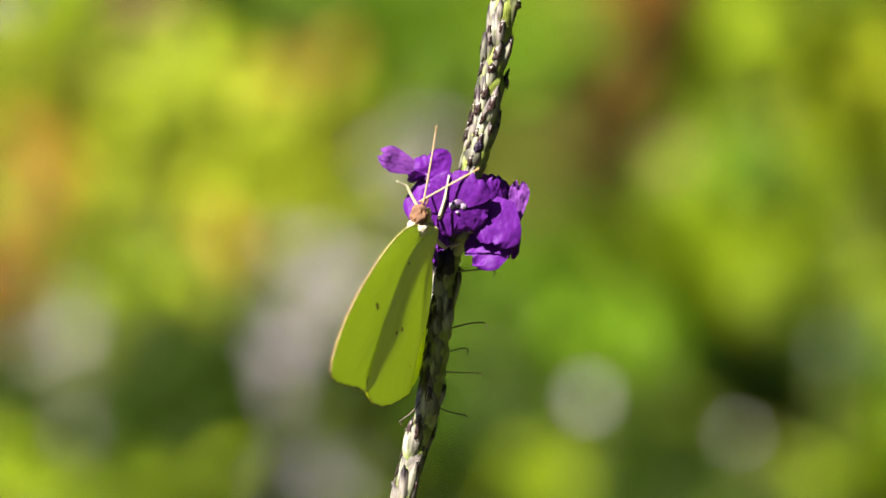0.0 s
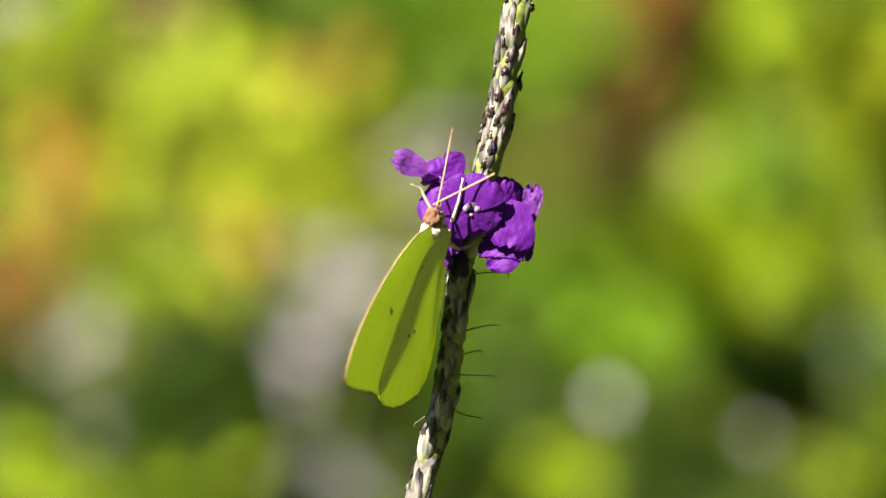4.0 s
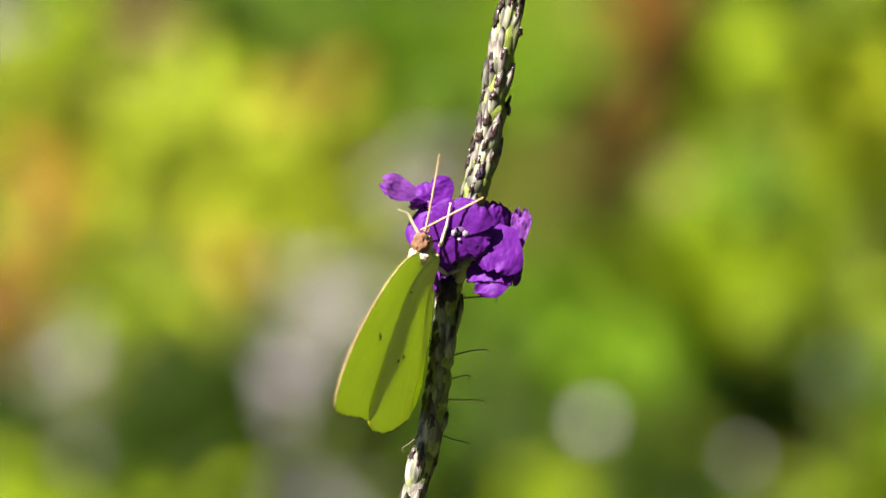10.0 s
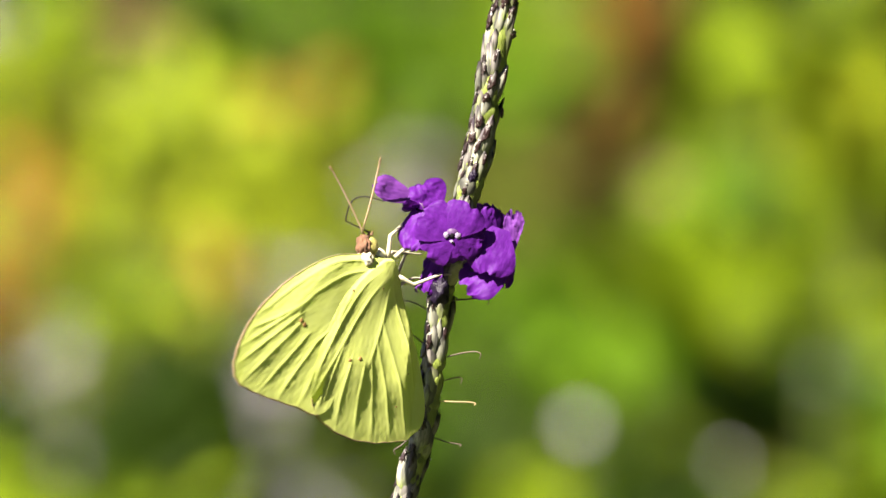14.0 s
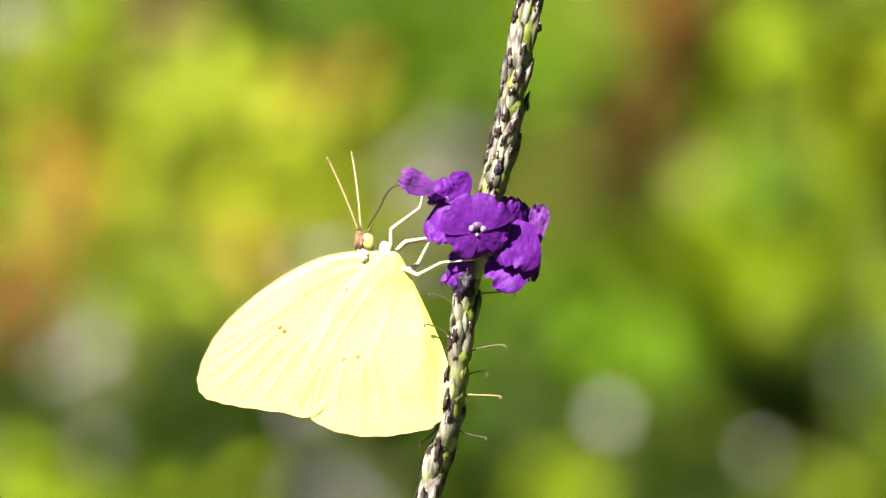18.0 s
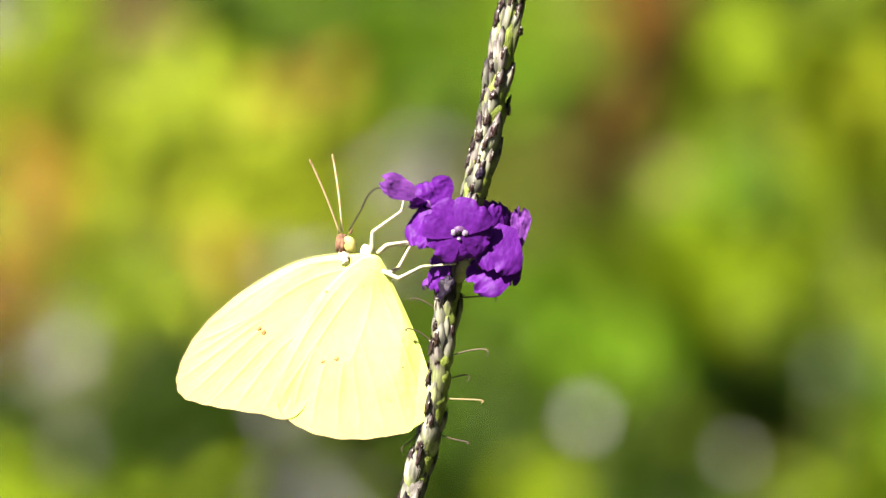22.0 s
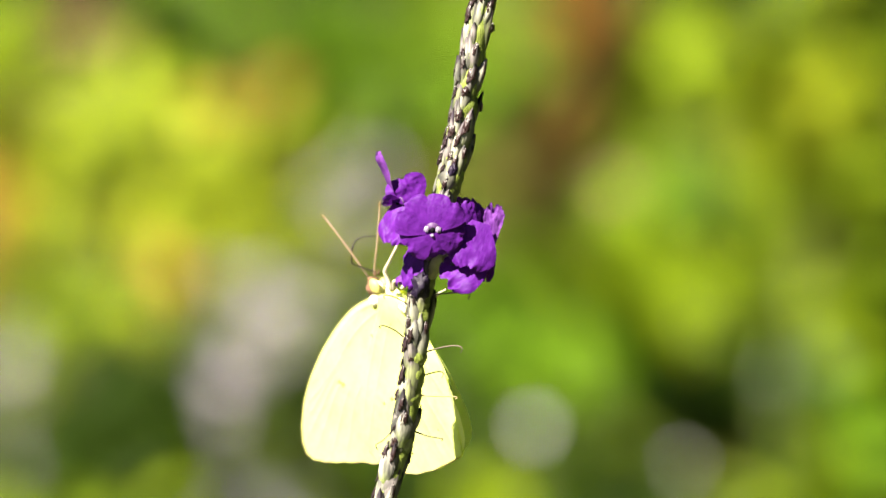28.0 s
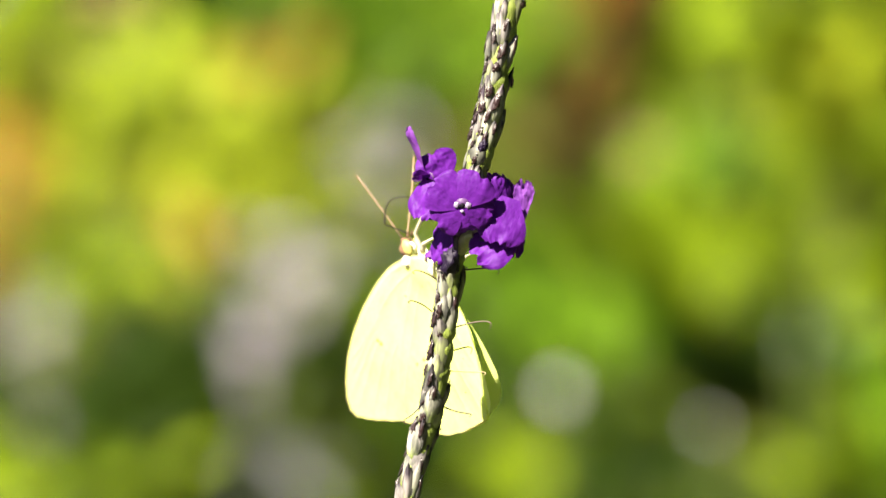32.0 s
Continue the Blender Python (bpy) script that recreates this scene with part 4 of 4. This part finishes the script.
shrub("olive_shrub", "olive-green shrub catching the sun in the garden", "shrub", (-0.02, BACK + 0.08, 0), [
    (190, 150, 50, 44, "olive", 0.02), (285, 330, 36, 24, "olive", -0.12), (430, 560, 60, 34, "olive", -0.05), (620, 580, 70, 60, "olive", 0.06), (660, 480, 70, 70, "olive", 0.06), (210, 620, 44, 34, "olive", -0.14),
    (960, 290, 70, 60, "olive", -0.02), (960, 410, 70, 60, "olive", 0.0), (1290, 140, 80, 70, "mid", 0.0), (1310, 250, 80, 60, "mid", 0.02), (1450, 400, 80, 60, "olive", -0.02), (1540, 350, 50, 60, "olive", -0.08),
    (1465, 760, 56, 36, "olive", -0.2), (1220, 300, 60, 60, "olive", 0.03)], 43)
shrub("leafy_shrub", "fresh green leafy shrub standing in full sun", "shrub", (0.08, BACK + 0.10, 0), [
    (640, 60, 60, 50, "green", -0.04), (700, 110, 80, 70, "fresh", 0.06), (1100, 560, 100, 56, "fresh", 0.02), (1190, 585, 90, 34, "fresh", -0.15), (1120, 640, 70, 40, "fresh", -0.05), (1310, 350, 46, 60, "fresh", -0.06), (1150, 460, 60, 60, "fresh", 0.0),
    (1340, 460, 50, 50, "fresh", 0.0), (1290, 540, 80, 56, "fresh", 0.0), (1240, 610, 70, 40, "fresh", 0.0), (860, 110, 70, 80, "green", 0.06), (985, 150, 60, 80, "fresh", 0.0)], 44)
shrub("garden_shrub", "yellowish mid-green leafy shrub in the garden", "shrub", (-0.08, BACK + 0.02, 0), [
    (20, 235, 36, 36, "mid", -0.06), (110, 560, 60, 60, "mid", 0.0), (330, 610, 60, 40, "mid", 0.05), (560, 700, 50, 40, "mid", -0.08), (520, 770, 70, 50, "mid", 0.0), (630, 840, 70, 40, "mid", -0.05),
    (150, 700, 70, 60, "mid", 0.05), (700, 290, 60, 50, "mid", 0.02)], 45)
shrub("garden_shrub", "yellowish mid-green leafy shrub in the garden", "shrub", (0.13, BACK + 0.04, 0), [
    (1010, 50, 50, 60, "mid", 0.0), (1380, 180, 60, 60, "mid", -0.04), (1440, 250, 90, 80, "mid", 0.05), (1450, 480, 110, 70, "mid", 0.05), (1110, 390, 50, 40, "mid", -0.05), (1220, 660, 70, 40, "mid", -0.05),
    (1200, 710, 60, 36, "mid", -0.1), (1500, 560, 80, 50, "mid", 0.0), (1280, 40, 60, 44, "mid", 0.0), (1460, 100, 70, 60, "mid", 0.04)], 46)
shrub("green_shrub", "plain green leafy shrub in the garden", "shrub", (0.02, BACK + 0.06, 0), [
    (520, 40, 60, 44, "green", -0.16), (760, 60, 80, 56, "green", -0.04), (790, 160, 60, 60, "green", -0.02), (900, 560, 80, 60, "green", -0.02), (1010, 510, 80, 60, "green", -0.05), (1060, 630, 90, 50, "green", 0.0),
    (900, 660, 80, 60, "green", 0.0), (960, 740, 90, 60, "green", 0.03), (1250, 770, 120, 60, "mid", 0.04), (1130, 800, 80, 60, "green", 0.03), (1480, 700, 100, 60, "green", 0.04), (1370, 330, 36, 50, "green", -0.14)], 47)
# dark clumps that paint the shaded gaps between the sunlit shrubs
shrub("shade_clumps", "near-black green leaf clumps standing for shaded gaps in the garden", "shrub", (-0.06, BACK + 0.08, 0), [
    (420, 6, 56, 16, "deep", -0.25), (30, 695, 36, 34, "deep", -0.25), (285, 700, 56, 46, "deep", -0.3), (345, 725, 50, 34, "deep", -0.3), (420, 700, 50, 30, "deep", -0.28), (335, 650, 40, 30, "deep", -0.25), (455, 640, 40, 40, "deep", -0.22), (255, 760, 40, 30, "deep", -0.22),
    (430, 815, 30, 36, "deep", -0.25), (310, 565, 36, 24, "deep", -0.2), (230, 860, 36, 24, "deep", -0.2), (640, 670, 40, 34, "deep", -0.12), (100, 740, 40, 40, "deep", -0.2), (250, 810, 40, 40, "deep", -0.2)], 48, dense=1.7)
shrub("shade_clumps", "near-black green leaf clumps standing for shaded gaps in the garden", "shrub", (0.12, BACK + 0.10, 0), [
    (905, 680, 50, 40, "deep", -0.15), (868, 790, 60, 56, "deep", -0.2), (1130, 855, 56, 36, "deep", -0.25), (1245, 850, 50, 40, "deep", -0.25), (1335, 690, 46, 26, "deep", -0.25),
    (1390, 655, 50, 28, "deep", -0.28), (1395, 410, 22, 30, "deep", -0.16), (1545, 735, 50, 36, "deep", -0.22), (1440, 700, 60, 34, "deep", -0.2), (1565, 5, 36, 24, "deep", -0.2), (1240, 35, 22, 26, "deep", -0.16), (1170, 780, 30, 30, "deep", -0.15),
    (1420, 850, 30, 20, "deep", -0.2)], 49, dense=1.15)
shrub("bluish_shrub", "shrub with dull blue-green leaves in the garden", "shrub", (0.19, BACK + 0.02, 0), [
    (1505, 615, 30, 26, "teal", -0.2), (1550, 570, 30, 30, "teal", -0.1), (550, 790, 40, 40, "teal", -0.1)], 50, dense=0.22)
shrub("lilac_plant", "greyish lilac blossoms on a leafy garden plant", "plant", (-0.08, BACK + 0.02, 0), [
    (765, 270, 36, 34, "lilac", -0.3), (735, 350, 36, 34, "lilac", -0.26), (668, 440, 38, 36, "lilac", -0.28), (580, 515, 42, 34, "lilac", -0.26), (535, 580, 34, 34, "lilac", -0.26), (105, 610, 20, 34, "lilac", -0.35),
    (130, 670, 22, 24, "lilac", -0.3), (172, 765, 24, 34, "lilac", -0.2), (585, 832, 36, 32, "blue", -0.34), (12, 12, 30, 26, "lilac", -0.36), (1165, 320, 24, 22, "rose", -0.3), (1115, 345, 26, 24, "rose", -0.25), (530, 655, 32, 34, "lilac", -0.3)], 15, 0.016, M_STALK, 0.002, "blossom", 0.24)

# brown sapling stem
trunk_thing = new("sapling")
trunk_thing.location = (W(1080, 441, BACK).x - 0.02, BACK - 0.15, 0)
tagged(trunk_thing, "thin brown sapling stem in the garden", "tree")
bm = bmesh.new()
f = Vector(trunk_thing.location)
line = spline([Vector((0, 0, 0)), W(1045, 520, BACK + 0.3) - f, W(1076, 350, BACK - 0.2) - f, W(1126, 240, BACK - 0.45) - f, W(1180, 120, BACK - 0.45) - f, W(1216, -40, BACK - 0.45) - f, W(1240, -400, BACK) - f], 40)
tube(bm, line, [0.011 if 12 < i < 34 else 0.009 for i in range(40)], 10)
part("trunk", bm, M_BARK, trunk_thing)
rng = np.random.default_rng(4)
part("foliage", leaves_mesh("foliage", W(1122, 50, BACK - 0.45) - f, (0.005, 0.02, 0.014), 5, 0.022, rng), LEAF["rust"], trunk_thing, smooth=False)

# small white blooms that spread into pale discs
for u, v, sz in ((1060, 728, 0.0037), (1325, 790, 0.0021), (1480, 640, 0.0012)):
    w = new("white_flower")
    c = W(u, v, BACK - 0.45)
    w.location = (c.x, BACK - 0.45, 0)
    tagged(w, "small white flower on a thin stalk in the garden", "flower", group="white flowers among the shrubs")
    bm = bmesh.new()
    tube(bm, spline([Vector((0, 0, 0)), Vector((0.01, 0, c.z * 0.5)), Vector((0, -0.01, c.z))], 12), 0.0005, 6)
    part("stalk", bm, M_STALK, w)
    for k in range(5):
        bm = bmesh.new()
        a = 2 * math.pi * k / 5
        blob(bm, Vector((math.cos(a) * sz * 0.6, -0.014, c.z + math.sin(a) * sz * 0.6)), (sz * 0.5, sz * 0.15, sz * 0.5), rough=0.15, seed=k, sub=2)
        part("petal", bm, M_WHITE, w)

# the hedge behind, and two added out of view to dim sky fill
def hedge(label, a, b, height, tones, seed):
    """A clipped hedge from a to b on the ground, with stems and a thick wall of leaves."""
    rng = np.random.default_rng(seed)
    a, b = Vector(a), Vector(b)
    h = new("hedge")
    h.location = (a + b) / 2
    tagged(h, label, "hedge", group="hedges round the garden")
    run = b - a
    across = Vector((-run.y, run.x, 0)).normalized()
    for i in range(9):
        p = run * ((i + 0.5) / 9 - 0.5) + across * 0.1
        bm = bmesh.new()
        tube(bm, spline([p, p + Vector((0.05, 0.02, height * 0.5)), p + Vector((-0.03, 0, height * 0.85))], 10), [0.02 - 0.0014 * k for k in range(10)], 7)
        part("trunk", bm, M_BARK, h)
    # a solid core whose dark colour stands for the shade inside the hedge
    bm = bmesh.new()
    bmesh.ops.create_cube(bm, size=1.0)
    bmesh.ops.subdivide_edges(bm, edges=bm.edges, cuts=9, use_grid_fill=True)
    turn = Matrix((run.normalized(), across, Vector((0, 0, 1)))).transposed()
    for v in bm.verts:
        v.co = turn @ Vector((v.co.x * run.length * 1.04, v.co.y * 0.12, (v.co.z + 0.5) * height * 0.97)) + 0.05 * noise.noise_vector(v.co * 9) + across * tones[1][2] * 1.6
    part("shade_core", bm, M_HEDGE_SHADE, h, "solid dark core standing for the shade inside the hedge")
    for tone, n, off in tones:
        me = leaves_mesh("foliage", (0, 0, 0), (0, 0, 0), n, 0.085, rng)
        k = rng.uniform(-0.52, 0.52, n)
        d = rng.normal(off, 0.07, n)
        pos = np.column_stack((k * run.x + d * across.x, k * run.y + d * across.y, rng.uniform(0.02, height, n) + 0.08 * rng.normal(size=n)))
        co = np.zeros(len(me.vertices) * 3)
        me.vertices.foreach_get("co", co)
        me.vertices.foreach_set("co", (co.reshape(n, 8, 3) + pos[:, None, :]).reshape(-1))
        me.update()
        part("foliage", me, LEAF[tone], h, smooth=False)


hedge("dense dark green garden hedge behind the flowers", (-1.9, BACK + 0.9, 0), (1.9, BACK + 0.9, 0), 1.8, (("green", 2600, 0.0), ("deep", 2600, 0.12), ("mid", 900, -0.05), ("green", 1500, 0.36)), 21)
# never in view: added at the side and rear to hold back sky light
hedge("unseen tall green hedge added at the side to cut sky fill", (1.9, -3.0, 0), (1.9, BACK + 0.9, 0), 2.9, (("green", 3200, 0.0), ("deep", 3000, -0.12), ("mid", 1800, 0.06), ("green", 2000, -0.36)), 22)
hedge("unseen low green hedge added behind the viewer to cut sky fill", (-2.6, -3.2, 0), (1.9, -3.2, 0), 1.5, (("green", 2000, 0.0), ("deep", 1600, -0.12), ("mid", 900, 0.06), ("green", 1500, -0.36)), 23)


# ---- what moves ----
def fly(u, v, y, yaw, pitch, roll):
    """The butterfly's pose: its shoulder at (u, v) of the drawing and y millimetres deep."""
    m = pose(0, 0, 0, 0, 0, yaw) @ pose(0, 0, 0, pitch) @ pose(0, 0, 0, 0, roll)
    m.translation = W(u, v, y * 0.001)
    return m


FLIGHT = [
    (0.0, 777, 448, -4.5, 69.5, 13, -1.5), (2.5, 776.6, 447, -4.5, 70.3, 14.2, -2.2), (4.5, 774.6, 446, -4.5, 71.3, 14.5, -3.5),
    (9.0, 775.5, 447, -4.5, 71.2, 14, -3.6), (11.0, 773.6, 446, -4.5, 70.4, 13.4, -3.4), (11.5, 772, 445, -4.5, 69.3, 13, -3.1),
    (12.0, 768.4, 443.7, -4.5, 67.1, 13.4, -2.9), (12.5, 762.6, 443, -4.4, 63.8, 13, -1.5), (13.0, 758, 438, -4.2, 58.5, 11, -0.5),
    (13.5, 738, 452, -4, 52, 3, 4), (14.0, 721, 463, -2.5, 43, -4, 7.9), (14.5, 702, 461, 1, 18, -1, 3),
    (16.5, 695.6, 458, 2.5, 2, 0, 1.6), (19.0, 691, 460, 2.5, 0, 0, 0.3), (21.0, 691, 457.5, 2.5, 0, 0, 1.6), (23.1, 688.6, 457.4, 2.5, 0, 0, 1.6),
    (23.5, 680, 452, 2.5, 4, 0, 8), (24.0, 668, 472, 2.4, 10, -2, 27), (24.2, 700, 515, 2.8, 8, 2, 29), (24.35, 675, 535, 3.4, 7, 4, 30), (24.5, 728, 580, 4.1, 5.5, 7, 32.5), (25.2, 690, 590, 10, -12, 6, 20), (25.9, 735, 560, 17.5, -34, 8, 2),
    (26.5, 779, 537, 17.5, -42, 13, -6), (27.0, 785, 528, 17.5, -51, 10, -9), (27.5, 783, 526, 17.5, -51, 9, -9), (28.0, 777.5, 524, 17.5, -49, 9.2, -8.2),
    (29.0, 780, 524, 17.5, -51, 8.7, -9.2), (29.5, 782, 521, 17.5, -52.5, 8.2, -9.4), (30.0, 783, 515, 17.5, -40, 15, -6.2), (30.5, 776.5, 507, 17.5, -47.5, 13, -5.8),
    (31.0, 776, 502.5, 17.5, -50, 11.4, -5.6), (32.0, 779, 501, 17.5, -55, 10, -6.8)]
# how far the near and the far wings stand open, and how far the forewings and the hindwings are drawn forward, in degrees
BEAT = [
    (0.0, 0.45, -0.25, 0, 0), (13.0, 0.4, -0.2, 0, 0), (13.1, 1.5, 1.5, 0, 0), (13.2, 40, 38, 8, 6), (13.3, 30, 14, 4, 3), (13.4, 36, 22, 8, 6), (13.5, 22, -14, 0, 0), (13.6, 42, 22, 8, 6), (13.7, 20, -10, 0, 0),
    (13.8, 26, 30, 4, 3), (13.9, 11, 12, 2, 1), (14.0, 0.25, 0.25, 0, 0), (14.4, 0.4, 0.4, 0, 0), (23.2, 0.4, 0.4, 0, 0), (23.3, 12, 4, 0, 0), (23.4, 4, 4, 0, 0), (23.5, 30, 6, 4, 2), (23.6, 6, 4, 0, 0),
    (23.7, 42, 10, 8, 3), (23.8, 66, 14, 14, 7), (23.9, 52, 20, 18, 8), (24.0, 87, 39, 16, 8), (24.1, 20, 12, 8, 0), (24.2, 56, 22, 18, 4), (24.3, 86, 60, 18, 2), (24.4, 12, 10, 6, -2),
    (24.5, 53, 33, 14.7, -8.8), (24.7, 10, 10, 6, 0), (24.9, 60, 40, 14, -4), (25.1, 10, 10, 4, 0), (25.3, 55, 40, 12, -3), (25.5, 10, 10, 4, 0), (25.8, 40, 40, 8, 0), (26.2, 4, 6, 0, 0), (26.5, 0.5, 4.5, 0, 0),
    (29.5, 0.5, 4.5, 0, 0), (32.0, 0.5, 3.5, 0, 0)]


def hinged(side, alpha, drawn):
    h = B(-12, 2)
    return (Matrix.Translation(h) @ Matrix.Rotation(radians(-side * alpha), 4, BODY_AXIS)
            @ Matrix.Rotation(radians(drawn), 4, "Y") @ Matrix.Translation(-h))


# where the antennae point, as seen: across, up, towards the camera, for the near and the far one
FEEL = [
    (0.0, (24, 138, 20), (105, 58, 75)), (12.0, (24, 138, 20), (105, 58, 75)), (13.0, (-30, 120, 70), (80, 95, 70)), (14.0, (-60, 120, 50), (35, 140, 40)),
    (14.5, (-50, 135, 20), (-20, 140, -30)), (23.0, (-52, 130, 25), (-18, 140, -30)), (24.0, (19, 85, 100), (46, 108, 72)), (26.5, (-80, 90, 60), (0, 100, 90)),
    (30.0, (-90, 110, 30), (15, 140, 30)), (32.0, (-88, 120, 20), (12, 140, 20))]


def flight_at(t):
    for a, b in zip(FLIGHT, FLIGHT[1:]):
        if a[0] <= t <= b[0]:
            k = (t - a[0]) / (b[0] - a[0])
            return fly(*[p + (q - p) * k for p, q in zip(a[1:], b[1:])])
    return fly(*FLIGHT[-1][1:])


def aim(root, want, t):
    """The pose of an antenna at its root that shows along want (across, up, towards the camera)."""
    d = flight_at(t).to_3x3().inverted() @ Vector((want[0], -want[2], want[1])).normalized()
    return Matrix.Translation(root) @ Vector((0, 0, 1)).rotation_difference(d).to_matrix().to_4x4()


def motions():
    walk(butterfly, [(t, fly(*p)) for t, *p in FLIGHT])
    for w, side, name in wings:
        walk(w, [(t, hinged(side, a if side < 0 else b, f if name == "forewing" else h)) for t, a, b, f, h in BEAT])
    foot, top = B(*FOLD[-1]), B(*FOLD[0])
    for f, side in folds:
        walk(f, [(t, Matrix.Translation(foot) @ Matrix.Rotation(radians(-side * (a if side < 0 else 0.2 * a)), 4, (top - foot).normalized()) @ Matrix.Translation(-foot))
                 for t, a in ((0.0, 4), (23.2, 4), (24.0, 30), (24.5, 8), (26.5, 92), (29.5, 90), (31.0, 78), (32.0, 78))])
    for side in (-1, 1):
        walk(antennae[side], [(t, aim(ANT_ROOT[side], n if side < 0 else f, t)) for t, n, f in FEEL])
    mouth = Matrix.Translation(B(-62, -60))
    walk(proboscis, [(t, mouth @ pose(0, 0, 0, 0, r, z)) for t, r, z in (
        (0.0, 40, 0), (12.5, 40, 0), (13.0, 20, 10))]
        + [(t, mouth @ flight_at(t).to_3x3().inverted().to_4x4() @ pose(0, 0, 0, 0, r, 0)) for t, r in (
            (13.3, -10), (13.6, -50), (14.0, -95), (14.5, -70), (15.5, -25), (16.5, 0), (19.0, 0), (22.0, 0), (22.6, -60), (24.0, -60), (25.2, -60),
            (26.5, -100), (28.0, -100), (29.5, -100), (30.5, -100), (32.0, -100))])
    walk(proboscis_tip, [(t, Matrix.Translation(B(23, -39)) @ pose(0, 0, 0, 0, r, 0)) for t, r in (
        (0.0, 0), (13.2, 0), (14.0, 82), (14.5, 68), (16.5, 0), (22.0, 0), (22.6, 58), (25.2, 58), (26.5, 76), (32.0, 76))])
    # two forelegs reach out until the butterfly turns
    for k, want in ((0, (-40, 48, 40)), (4, (20, 72, 25))):
        root = B(*LEGS[k][0])
        tip = B(*LEGS[k][3]) - root
        d = flight_at(4.0).to_3x3().inverted() @ Vector((want[0], -want[2], want[1])).normalized()
        reach = Matrix.Translation(root) @ tip.rotation_difference(d).to_matrix().to_4x4()
        walk(legs[k], [(0.0, reach), (12.8, reach), (14.2, Matrix.Translation(root)), (32.0, Matrix.Translation(root))])
    lobe = [c for c in left_flower.children if c.name.startswith("petal")][0]
    rest = lobe.matrix_basis.copy()
    lifted, _ = lobe_pose(left_flower.matrix_basis, (757, 336, -0.0035), (722, 262, -0.0030), (-0.93, -0.20, -0.25))
    walk(lobe, [(0.0, rest), (23.7, rest), (23.8, lifted), (32.0, lifted)])


motions()
